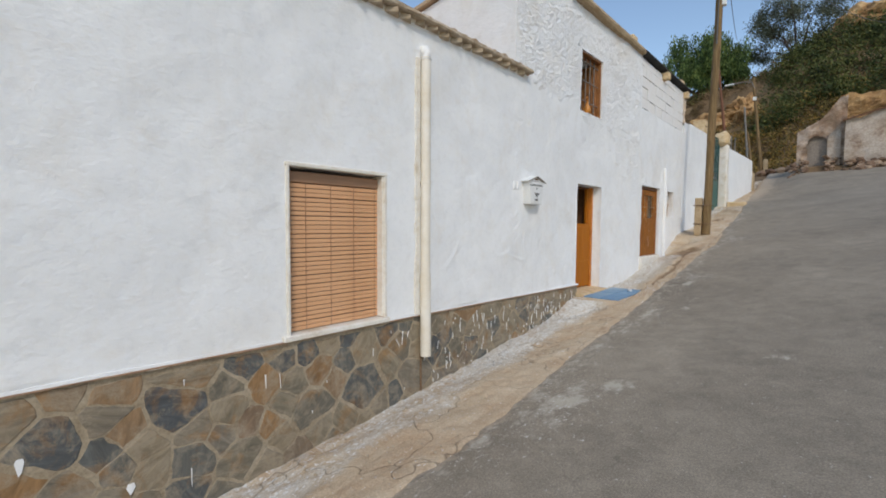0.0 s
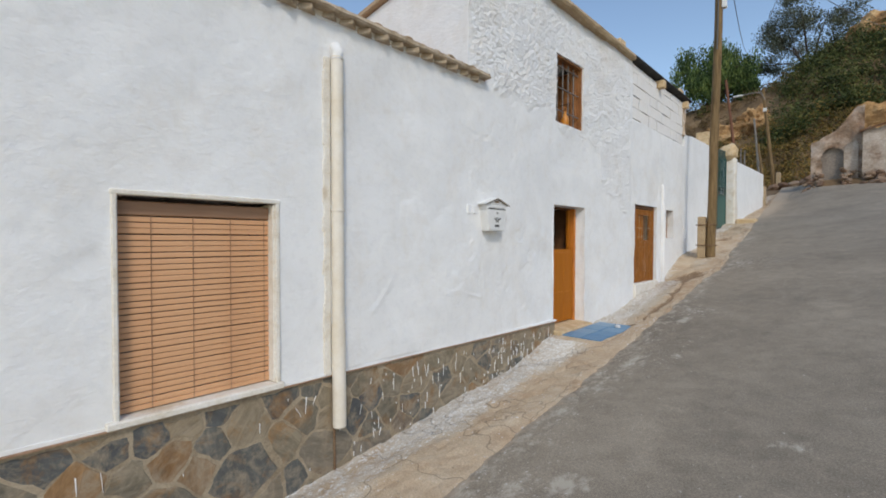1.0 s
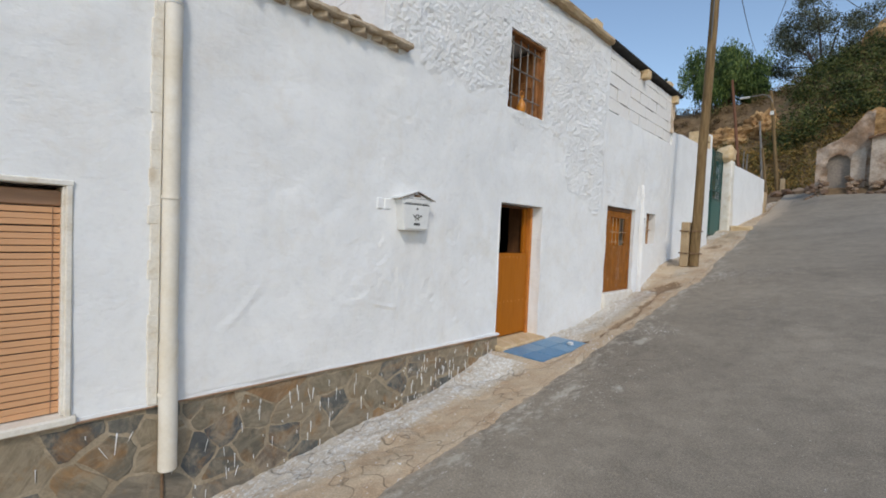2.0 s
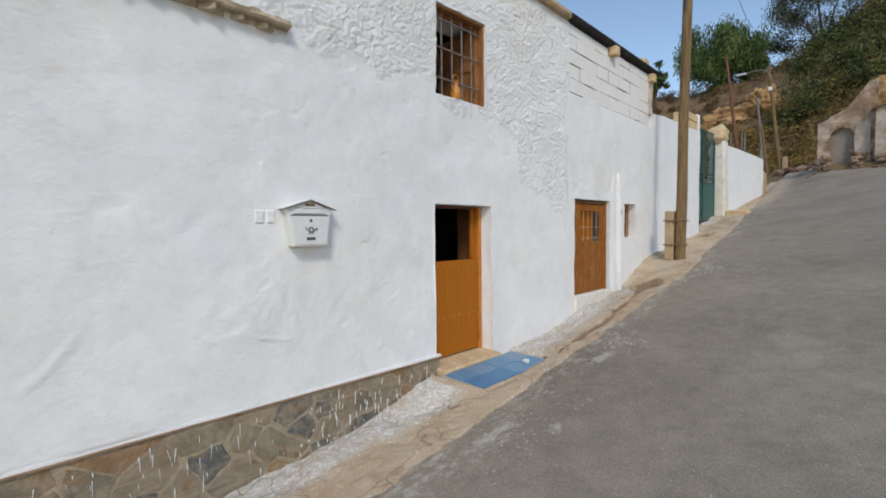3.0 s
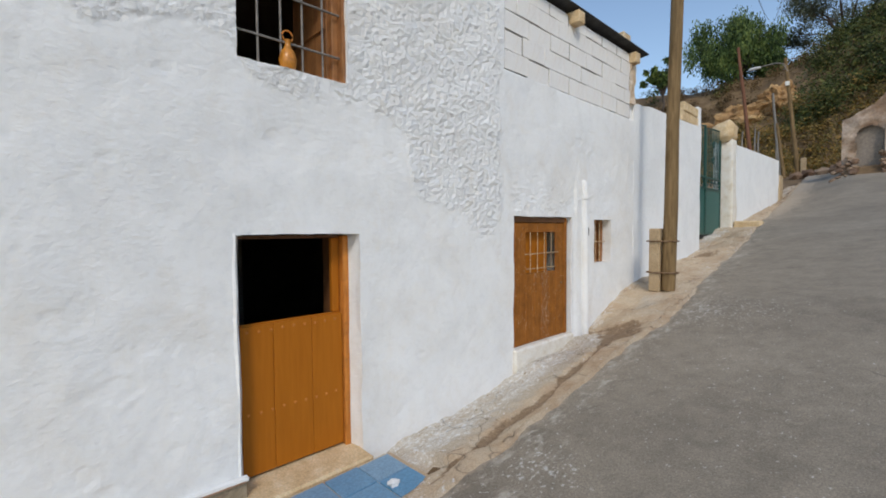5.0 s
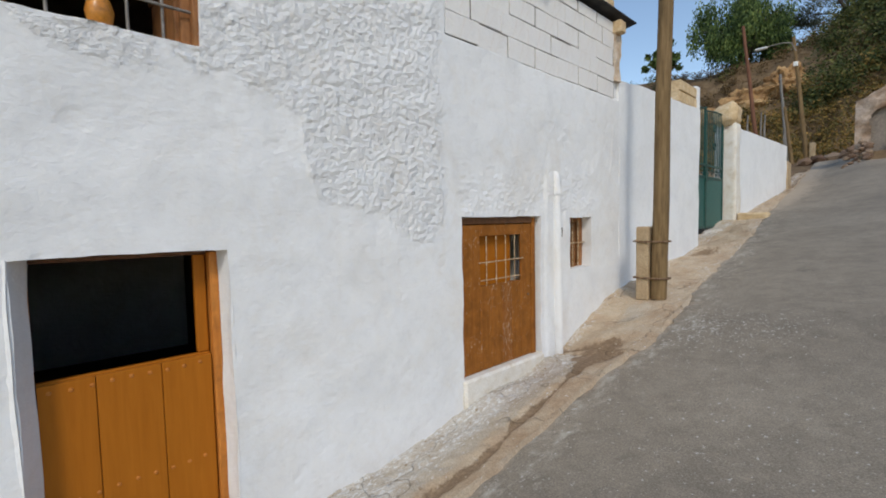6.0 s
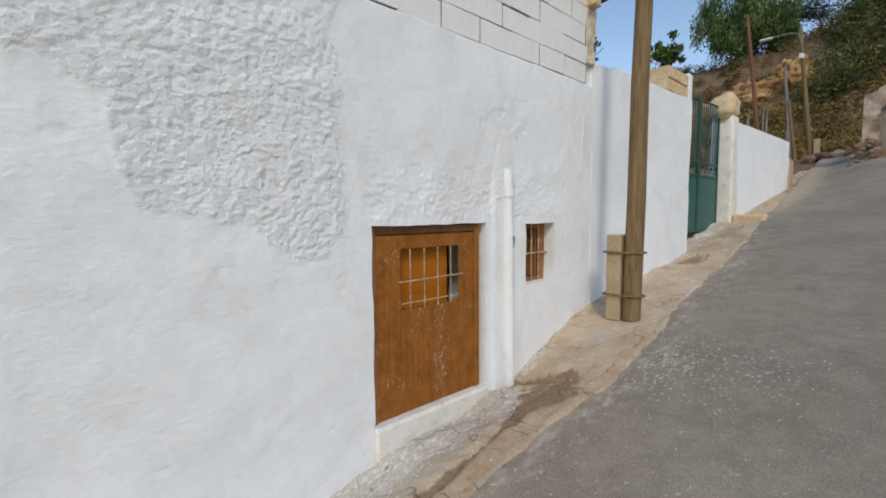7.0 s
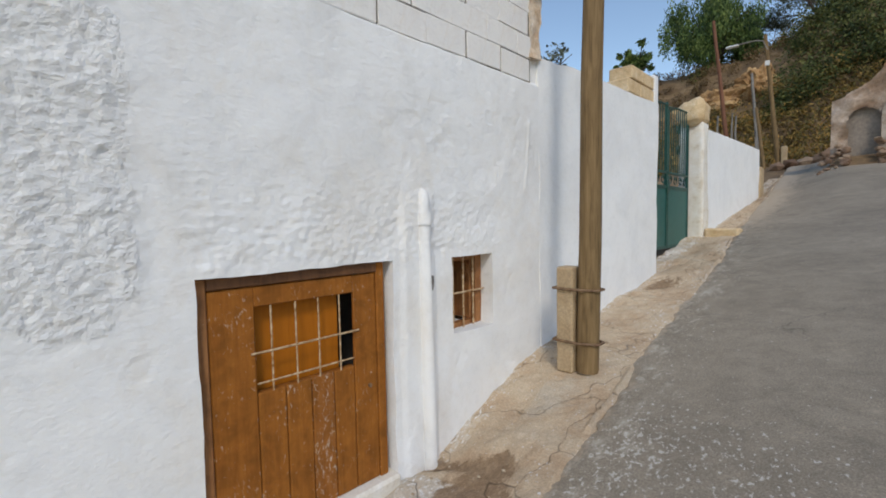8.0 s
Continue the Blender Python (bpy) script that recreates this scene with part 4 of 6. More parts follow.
def build_tall_house():
    h = thing("tall_house", (FACE - 2.5, 8, gz(-2.9, 8)), "two-storey whitewashed village house with rough stucco and bare blocks", "house")
    ops = [(6.145, 7.015, 0.55, 2.20, 0.5), (8.83, 9.965, 0.975, 2.365, 0.5), (10.52, 10.99, 1.785, 2.35, 0.5), (6.18, 6.93, 3.275, 4.15, 0.5)]
    wall = wall_sheet("wall", 4.40, 11.70, -0.6, lambda y: np.interp(y, [4.4, 8.6, 11.7], [4.74, 4.76, 4.70]), 0.0125, ops, stucco, M_WHITE, h, "whitewashed wall, smooth below and thrown stucco above",
                      coarse=lambda y, z: thrown(y, z) + 0.15 * fbm(y * 9, z * 9, 15, 2) > 0.5)
    # Unseen inner walls and floors close the house; near-black ones carry the rooms' shade.
    for nm, dims, mat in (("side_wall", (FACE - 5.0, FACE - 0.49, 4.404, 4.78, -0.6, 3.9), M_WHITE), ("end_wall", (FACE - 5.0, FACE - 0.49, 11.30, 11.69, -0.6, 3.9), M_CREAM),
                          ("back_wall", (FACE - 5.4, FACE - 5.0, 4.4, 11.7, -0.6, 4.0), M_WHITE), ("floor", (FACE - 5.0, FACE - 0.5, 4.78, 11.3, 0.3, 0.55), M_INSIDE_SHADE),
                          ("upper_floor", (FACE - 5.0, FACE - 0.5, 4.78, 11.3, 2.75, 2.95), M_INSIDE_SHADE), ("partition", (FACE - 5.0, FACE - 0.5, 7.9, 8.1, 0.5, 4.0), M_INSIDE_SHADE),
                          ("raised_floor", (FACE - 4.9, FACE - 0.5, 8.1, 11.3, 0.55, 0.95), M_INSIDE_SHADE)):
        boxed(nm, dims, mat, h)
    # gable tops under the roof that falls to the back
    for nm, ya, yb, mat in (("side_gable", 4.404, 4.78, M_WHITE), ("end_gable", 11.30, 11.69, M_BEIGE)):
        bm = bmesh.new()
        v = [[bm.verts.new((x, y, z)) for x, z in ((FACE - 0.49, 3.9), (FACE - 0.49, 4.655), (FACE - 5.0, 4.02), (FACE - 5.0, 3.9))] for y in (ya, yb)]
        bm.faces.new(v[0])
        bm.faces.new(v[1][::-1])
        for k in range(4):
            bm.faces.new((v[0][k], v[1][k], v[1][(k + 1) % 4], v[0][(k + 1) % 4]))
        bmesh.ops.recalc_face_normals(bm, faces=bm.faces)
        part(nm, bm, mat, h)
    slope = Matrix.Translation((FACE, 0, 4.75)) @ Matrix.Rotation(-math.atan(0.14), 4, "Y") @ Matrix.Translation((-FACE, 0, 0))
    roof = boxed("roof", (FACE - 5.2, FACE + 0.03, 4.34, 8.60, -0.01, 0.05), M_TILE, h, "low roof edged with mortar", 0.008, slope)
    # uneven mortar cornice along the street edge
    ys = np.linspace(4.36, 8.62, 120)
    bm = bmesh.new()
    rings = []
    for y in ys:
        n = 0.012 * float(fbm(np.array([y * 6]), np.array([1.0]), 8, 3)[0])
        prof = [(-0.10, 4.735), (0.065 + n, 4.745 + n), (0.085 + n, 4.775), (0.075 - n, 4.822 + n), (-0.12, 4.835 + n)]
        rings.append([bm.verts.new((FACE + a, y, b)) for a, b in prof])
    for a, b in zip(rings, rings[1:]):
        for k in range(5):
            bm.faces.new((a[k], b[k], b[(k + 1) % 5], a[(k + 1) % 5]))
    bm.faces.new(rings[0])
    bm.faces.new(rings[-1][::-1])
    bmesh.ops.recalc_face_normals(bm, faces=bm.faces)
    part("cornice", bm, M_CONCRETE, roof, "weathered mortar cornice")
    # dark felt roof over the bare blocks
    slope2 = Matrix.Translation((FACE, 0, 4.775)) @ Matrix.Rotation(-math.atan(0.12), 4, "Y") @ Matrix.Translation((-FACE, 0, 0))
    roof2 = boxed("felt_roof", (FACE - 5.2, FACE + 0.10, 8.60, 11.98, 0.0, 0.022), M_DARKROOF, h, "thin dark roof sheet over the block wall", 0.006, slope2)
    for y, x1, z, mat in ((9.98, 0.12, 4.63, M_BEIGE), (11.60, 0.10, 4.60, M_BEIGE)):
        boxed("beam_end", (FACE - 0.3, FACE + x1, y - 0.07, y + 0.07, z - 0.02, z + 0.125), mat, roof2, "sawn beam end under the eave", 0.012)
    for y in (8.22, 11.42):
        boxed("loose_brick", (FACE - 0.22, FACE + 0.02, y - 0.11, y + 0.11, 4.795, 4.965), M_BEIGE, roof2, "loose ochre brick weighing down the roof", 0.015)
    # ragged raw end of the block wall
    bm = box(bmesh.new(), FACE - 0.30, FACE + 0.012, 11.555, 11.705, 4.02, 4.70, 0)
    bmesh.ops.subdivide_edges(bm, edges=bm.edges[:], cuts=7, use_grid_fill=True)
    for v in bm.verts:
        q = v.co.copy()
        v.co += Vector((noise.noise(q * 9), noise.noise(q * 9 + Vector((9, 0, 0))), 0.5 * noise.noise(q * 9 + Vector((0, 9, 0))))) * 0.035
    part("raw_end", bm, M_RAWEND, wall, "ragged raw end of the block wall")
    # bare concrete blocks, whitewashed, in open grey joints
    boxed("joint_bed", (FACE - 0.05, FACE - 0.0095, 8.69, 11.57, 3.815, 4.70), M_JOINT, wall, "grey mortar of the open joints", 0.0)
    rng = random.Random(8)
    shapes = {}
    row_z = [3.805, 4.0, 4.195, 4.39, 4.585]
    for r, z in enumerate(row_z):
        y = 8.685 - (0.21 if r % 2 else 0.0) + (0.10 if r == 1 else 0.0)
        zt = min(z + 0.195, 4.715)
        while y < 11.54:
            a, b = max(y, 8.69), min(y + 0.415, 11.575)
            if b - a > 0.06:
                gy, gz0, gz1 = rng.choice((0.003, 0.005, 0.008, 0.012)), rng.choice((0.001, 0.004, 0.007, 0.010)), rng.choice((0.0, 0.003, 0.006))
                if r > 1 and a < 9.99 < b + 0.1:
                    gy = 0.016
                key = (round(b - a, 2), round(zt - z, 2), gy, gz0, gz1)
                if key not in shapes:
                    bm = box(bmesh.new(), -0.04, 0.0, gy, b - a - gy, gz0, zt - z - gz1, 0.004)
                    bmesh.ops.triangulate(bm, faces=bm.faces[:])
                    for v in bm.verts:
                        v.co += Vector((0, rng.uniform(-1, 1), rng.uniform(-1, 1))) * 0.002
                    ob = part("block", bm, M_BLOCK, wall)
                    shapes[key] = ob.data
                else:
                    ob = hang(new("block", shapes[key]), wall)
                ob.location = (FACE - 0.001 + rng.uniform(-0.002, 0.003), a, z + rng.uniform(-0.003, 0.003))
                ob.rotation_euler = (rng.uniform(-0.010, 0.010), rng.uniform(-0.008, 0.008), rng.uniform(-0.008, 0.008))
            y += 0.415 + rng.uniform(-0.04, 0.012)
    return h


def studs(bm, pts, x, r=0.012):
    for y, z in pts:
        tube(bm, [(x - 0.004, y, z), (x + 0.006, y, z)], [r, r * 0.5], 7)


def build_stable_door(h):
    x = FACE - 0.195
    d = thing("stable_door", (x, 6.5, 0.60), "ochre painted stable door, lower leaf shut, open and dark above", "door")
    for a, b in ((6.10, 6.200), (6.952, 7.0)):
        boxed("jamb", (x - 0.10, x + (0.035 if a > 6.5 else 0.004), a, b, 0.575, 2.19), M_JAMB, d, "flaking orange jamb", 0.008)
    boxed("head", (x - 0.10, x - 0.02, 6.20, 6.952, 2.172, 2.195), M_DARKWOOD, d, "", 0.006)
    leaf = boxed("lower_leaf", (x - 0.045, x - 0.012, 6.203, 6.946, 0.605, 1.60), M_DARKWOOD, d, "boarded lower leaf with iron studs", 0.003)
    for a, b in ((6.204, 6.4185), (6.4215, 6.6985), (6.7015, 6.945)):
        boxed("board", (x - 0.012, x + 0.010, a, b, 0.607, 1.603), M_DOOR1, leaf, "", 0.003)
    boxed("top_rail", (x - 0.045, x - 0.014, 6.204, 6.945, 1.598, 1.612), M_DOOR1, leaf, "", 0.003)
    bm = bmesh.new()
    pts = [(6.245 + 0.080 * k, zz + 0.004 * math.sin(k * 5)) for zz in (1.565, 1.02) for k in range(9)]
    studs(bm, pts, x + 0.010, 0.014)
    part("studs", bm, M_JAMB, leaf, "row of round iron studs painted over")
    boxed("inner_jamb", (FACE - 0.52, x - 0.10, 6.975, 7.035, 0.60, 2.19), M_DARKWOOD, d, "dark inner jamb of the doorway", 0.004)
    boxed("hinge_post", (x - 0.06, x - 0.02, 6.885, 6.944, 1.614, 2.172), M_DOOR1, d, "", 0.004)
    # plaster that splays the sides of the opening
    for y0, y1, s in ((6.138, 6.203, 1), (7.022, 6.990, -1)):
        bm = bmesh.new()
        rows = []
        for k in range(41):
            z = 0.56 + k * 1.645 / 40
            n = 0.006 * float(vnoise(np.array([z * 5.0]), np.array([y0]), 37)[0])
            rows.append([bm.verts.new(q) for q in ((FACE - 0.030, y0 + s * n, z), (x + 0.006, y1 + s * n, z), (x + 0.006, y0 - s * 0.05, z), (FACE - 0.060, y0 - s * 0.05, z))])
        for a, b in zip(rows, rows[1:]):
            for k in range(4):
                bm.faces.new((a[k], a[(k + 1) % 4], b[(k + 1) % 4], b[k]))
        bm.faces.new(rows[0])
        bm.faces.new(rows[-1][::-1])
        bmesh.ops.recalc_face_normals(bm, faces=bm.faces)
        part("reveal", bm, M_WHITE, h, "splayed whitewashed reveal of the doorway")
    # worn threshold slab
    bm = box(bmesh.new(), FACE - 0.5, FACE + 0.10, 6.13, 7.03, 0.42, 0.602, 0.015)
    for v in bm.verts:
        if v.co.z > 0.5 and v.co.x > FACE - 0.1:
            v.co.z -= 0.025
    tagged(part("threshold", bm, M_BEIGE), "worn ochre stone threshold of the stable door", "threshold", kind="structure")
    # blue tiles in front
    mat = thing("tiled_step", (-2.49, 6.6, 0.50), "low step in front of the door paved with faded blue tiles", "step")
    bm = box(bmesh.new(), -2.76, -2.20, 6.06, 7.16, 0.20, 0.545, 0.02)
    for v in bm.verts:
        v.co.z += 0.03 * (v.co.y - 6.1) * (v.co.z > 0.4)
        v.co.x += 0.02 * math.sin(v.co.y * 9)
    slab = part("slab", bm, M_APRON, mat, "rough mortar bed")
    me = None
    rng = random.Random(2)
    for i in range(2):
        for j in range(4):
            if me is None:
                ob = part("tile", box(bmesh.new(), 0.004, 0.246, 0.004, 0.251, -0.01, 0.012, 0.003), M_BLUETILE, slab)
                me = ob.data
            else:
                ob = hang(new("tile", me), slab)
            ob.location = (-2.735 + 0.25 * i + 0.01 * j, 6.085 + 0.255 * j, 0.543 + 0.03 * 0.255 * j + rng.uniform(-0.001, 0.002))
            ob.rotation_euler = (0.03, 0, rng.uniform(-0.008, 0.008))


def build_plank_door():
    x = FACE - 0.052
    d = thing("plank_door", (x, 9.4, 0.98), "worn brown plank door with a barred opening, shut", "door")
    boxed("jamb", (x - 0.10, x + 0.015, 8.825, 8.885, 0.98, 2.36), M_SHUTTER, d, "", 0.006)
    boxed("jamb", (x - 0.10, x + 0.015, 9.865, 9.925, 0.98, 2.36), M_DOOR2, d, "", 0.006)
    boxed("head", (x - 0.10, x + 0.02, 8.885, 9.865, 2.305, 2.365), M_DARKWOOD, d, "", 0.006)
    ha, hb, hz0, hz1 = 9.11, 9.695, 1.745, 2.195
    leaf = boxed("leaf", (x - 0.05, x - 0.018, 8.888, 9.862, 0.985, hz0), M_DARKWOOD, d, "door leaf of worn boards", 0.003)
    boxed("stile", (x - 0.018, x + 0.006, 8.889, ha - 0.003, 0.987, 2.30), M_DOOR2, leaf, "", 0.005)
    boxed("stile", (x - 0.018, x + 0.006, hb + 0.003, 9.861, 0.987, 2.30), M_DOOR2, leaf, "", 0.005)
    boxed("rail", (x - 0.05, x + 0.005, ha - 0.003, hb + 0.003, hz1, 2.30), M_DOOR2, leaf, "", 0.005)
    boxed("rail", (x - 0.05, x - 0.020, ha, hb, hz0 - 0.02, hz0 + 0.004), M_DOOR2, leaf, "", 0.005)
    cuts = [9.109, 9.262, 9.412, 9.555, 9.696]
    for a, b in zip(cuts, cuts[1:]):
        worn = 9.40 < a < 9.5
        boxed("board", (x - 0.018, x + 0.004, a + 0.0025, b - 0.0025, 0.987, hz0 + 0.003), M_DOOR2WORN if worn else M_DOOR2, leaf, "board worn to pale bare wood" if worn else "", 0.005)
    for k in range(4):
        y = ha + (k + 0.6) * (hb - ha) / 4.3
        bar("window_bar", (x + 0.004, y, hz0), (x + 0.004, y, hz1), 0.005, M_PALEBAR, leaf)
    bar("window_bar", (x + 0.012, ha - 0.03, 1.96), (x + 0.012, hb + 0.03, 1.965), 0.006, M_PALEBAR, leaf)
    bar("window_bar", (x + 0.006, ha, 1.80), (x + 0.006, hb, 1.80), 0.005, M_PALEBAR, leaf)
    boxed("inner_shutter", (x - 0.10, x - 0.075, ha - 0.03, hb - 0.06, hz0 - 0.02, hz1 + 0.02), M_DOOR1, leaf, "brown shutter closed behind the bars", 0.004)
    # Added panel, no real board: its near-black colour stands for the unlit room.
    boxed("shade_panel", (x - 0.42, x - 0.40, ha - 0.20, hb + 0.30, hz0 - 0.40, hz1 + 0.15), M_INSIDE_SHADE, leaf, "added near-black panel standing for the unlit gap behind the shutter", 0.002)
    bar("lock", (x + 0.004, 9.80, 1.60), (x + 0.018, 9.80, 1.60), 0.012, M_RUST, leaf)
    bm = box(bmesh.new(), FACE - 0.5, FACE + 0.035, 8.82, 9.98, 0.70, 0.985, 0.02)
    tagged(part("threshold", bm, M_CREAM), "rough plaster threshold below the plank door", "threshold", kind="structure")
    # painted-over conduit beside the door
    c = thing("conduit", (FACE + 0.02, 10.235, 0.95), "whitewashed conduit pipe plastered to the wall, broken open", "pipe")
    part("pipe", tube(bmesh.new(), [(FACE + 0.018, 10.245, 0.90), (FACE + 0.022, 10.242, 1.6), (FACE + 0.020, 10.235, 2.3), (FACE + 0.018, 10.235, 2.72), (FACE + 0.006, 10.235, 2.79), (FACE - 0.04, 10.235, 2.83)], [0.054, 0.051, 0.048, 0.046, 0.043, 0.03], 18), M_WHITE, c)
    part("collar", tube(bmesh.new(), [(FACE + 0.018, 10.235, 2.59), (FACE + 0.018, 10.235, 2.67)], 0.053, 18), M_WHITE, c)
    bm = bmesh.new()
    for k in range(9):
        t = 2 * math.pi * k / 9
        bm.verts.new((FACE + 0.066, 10.250 + 0.022 * math.cos(t) * (1 + 0.25 * math.sin(3 * t)), 2.20 + 0.065 * math.sin(t) * (1 + 0.2 * math.cos(2 * t))))
    bm.faces.new(bm.verts[:])
    f = bmesh.ops.extrude_face_region(bm, geom=bm.faces[:])
    for v in [g for g in f["geom"] if isinstance(g, bmesh.types.BMVert)]:
        v.co.x -= 0.03
    bmesh.ops.recalc_face_normals(bm, faces=bm.faces)
    part("torn_hole", bm, M_JOINT, c, "grey torn hole in the pipe")


def bars_window(name, label, y0, y1, z0, z1, nv, zh, shutter, iron):
    x = FACE - 0.14
    w = thing(name, (x, (y0 + y1) / 2, z0), label, "window")
    f = 0.05
    for dims in ((x - 0.06, x, y0 - 0.01, y0 + f * 0.5, z0, z1), (x - 0.10, x + 0.02, y1 - f * 1.3, y1 + 0.01, z0, z1), (x - 0.06, x, y0, y1, z1 - f, z1 + 0.01), (x - 0.06, x + 0.01, y0, y1, z0 - 0.01, z0 + 0.03)):
        boxed("frame", dims, M_SHUTTER, w, "", 0.006)
    for k in range(nv):
        y = y0 + (k + 1) * (y1 - y0) / (nv + 1)
        bar("iron_bar", (FACE - 0.105, y, z0 - 0.02), (FACE - 0.105, y, z1 + 0.02), 0.008, iron, w)
    for z in zh:
        bar("iron_bar", (FACE - 0.095, y0 - 0.01, z), (FACE - 0.095, y1 + 0.01, z), 0.008, iron, w)
    if z0 > 3:
        boxed("lining", (x + 0.02, FACE - 0.052, y1 - 0.022, y1 + 0.006, z0 - 0.01, z1), M_SHUTTER, w, "brown wooden lining of the reveal", 0.004)
        boxed("lining", (x, FACE - 0.052, y0, y1 - 0.022, z1 - 0.024, z1 + 0.008), M_SHUTTER, w, "", 0.004)
    if shutter:
        s = boxed("shutter", (x - 0.55, x - 0.03, y1 - 0.085, y1 - 0.05, z0 + 0.03, z1 - 0.05), M_SHUTTER, w, "wooden shutter swung open inside", 0.005)
        boxed("shutter_rail", (x - 0.55, x - 0.04, y1 - 0.10, y1 - 0.084, z0 + 0.40, z0 + 0.48), M_SHUTTER, s, "", 0.004)
    return w


def build_windows():
    bars_window("barred_window", "upstairs window with iron bars and a brown wooden shutter open inside", 6.18, 6.93, 3.275, 4.15, 4, (3.46, 3.76, 4.04), True, M_IRON)
    bars_window("small_barred_window", "small low window with rusty bars and a brown wooden frame", 10.52, 10.99, 1.785, 2.35, 3, (2.06,), True, M_PALEBAR)
    # jar on the sill
    bm = bmesh.new()
    prof = [(0.0, 0.035), (0.02, 0.05), (0.07, 0.058), (0.12, 0.045), (0.155, 0.022), (0.18, 0.018), (0.20, 0.026)]
    tube(bm, [(FACE - 0.09, 6.52, 3.277 + z) for z, r in prof], [r for z, r in prof], 14)
    jar = tagged(part("jar", bm, mat_plain("orange_glaze", (0.50, 0.20, 0.03), 0.3, var=0.35, scale=25), None, "", True), "small orange glazed jar with a ring handle on the window sill", "jar")
    bm = bmesh.new()
    pts = [(FACE - 0.09, 6.52 + 0.036 * math.sin(a), 3.277 + 0.225 - 0.036 * math.cos(a)) for a in [2 * math.pi * k / 14 for k in range(15)]]
    tube(bm, pts, 0.006, 6)
    part("handle", bm, M_JAMB, jar)


def build_blind():
    x = FACE - 0.075
    b = thing("wooden_blind", (x, 1.99, 0.78), "lowered honey-coloured blind of thin wooden slats", "blind")
    boxed("header", (x - 0.05, x + 0.012, 1.562, 2.418, 1.875, 1.955), M_BLINDBOX, b, "darker wooden header board", 0.006)
    me = None
    n = 32
    rng = random.Random(6)
    for k in range(n):
        z = 0.79 + k * (1.085 / n)
        if me is None:
            ob = part("slat", box(bmesh.new(), -0.005, 0.005, 1.565, 2.415, 0.0, 0.0295, 0.0025), M_BLIND, b)
            me = ob.data
        else:
            ob = hang(new("slat", me), b)
        ob.location = (x + rng.uniform(-0.002, 0.002), 0, z)
        ob.rotation_euler = (rng.uniform(-0.001, 0.001), 0, 0)
    for k in range(4):
        y = 1.565 + (k + 0.75) * 0.215
        bar("cord", (x + 0.008, y, 0.79), (x + 0.008, y + 0.002, 1.88), 0.0022, M_BLINDBOX, b)


def build_drainpipe():
    p = thing("drainpipe", (FACE + 0.05, 2.84, 0.40), "cream plastic drainpipe fixed to the wall, ending above the ground", "drainpipe")
    x = FACE + 0.040
    part("pipe", tube(bmesh.new(), [(x, 2.876, 3.07), (x, 2.881, 1.09)], 0.045, 18), M_PVC, p)
    part("pipe", tube(bmesh.new(), [(x, 2.881, 1.12), (x + 0.004, 2.886, 0.36)], 0.050, 18, False), M_PVC, p)
    part("pipe_end", tube(bmesh.new(), [(x + 0.004, 2.886, 0.385), (x + 0.004, 2.886, 0.375)], 0.046, 18), M_DARKGREY, p)
    part("top_cap", tube(bmesh.new(), [(x, 2.876, 3.05), (x, 2.876, 3.10), (x - 0.02, 2.876, 3.15), (x - 0.06, 2.876, 3.17)], [0.050, 0.048, 0.040, 0.02], 14), M_WHITE, p)
    for z in (0.80, 1.95):
        part("clip", tube(bmesh.new(), [(x, 2.879, z), (x, 2.879, z + 0.018)], 0.0515, 18), M_PVC, p)
    bm = bmesh.new()
    rng = random.Random(3)
    for k in range(22):
        z = 0.75 + k * 0.105
        w = rng.uniform(0.012, 0.03)
        box(bm, FACE - 0.01, FACE + 0.014, 2.836 - w - 0.035, 2.836, z, z + 0.11, 0.005)
    part("mortar_seam", bm, M_CREAM, p, "ragged mortar along the pipe")
    bar("stain_rod", (FACE - 0.005, 2.87, 0.38), (FACE - 0.005, 2.875, 0.02), 0.009, M_RUST, p, "rusty iron rod below the pipe")


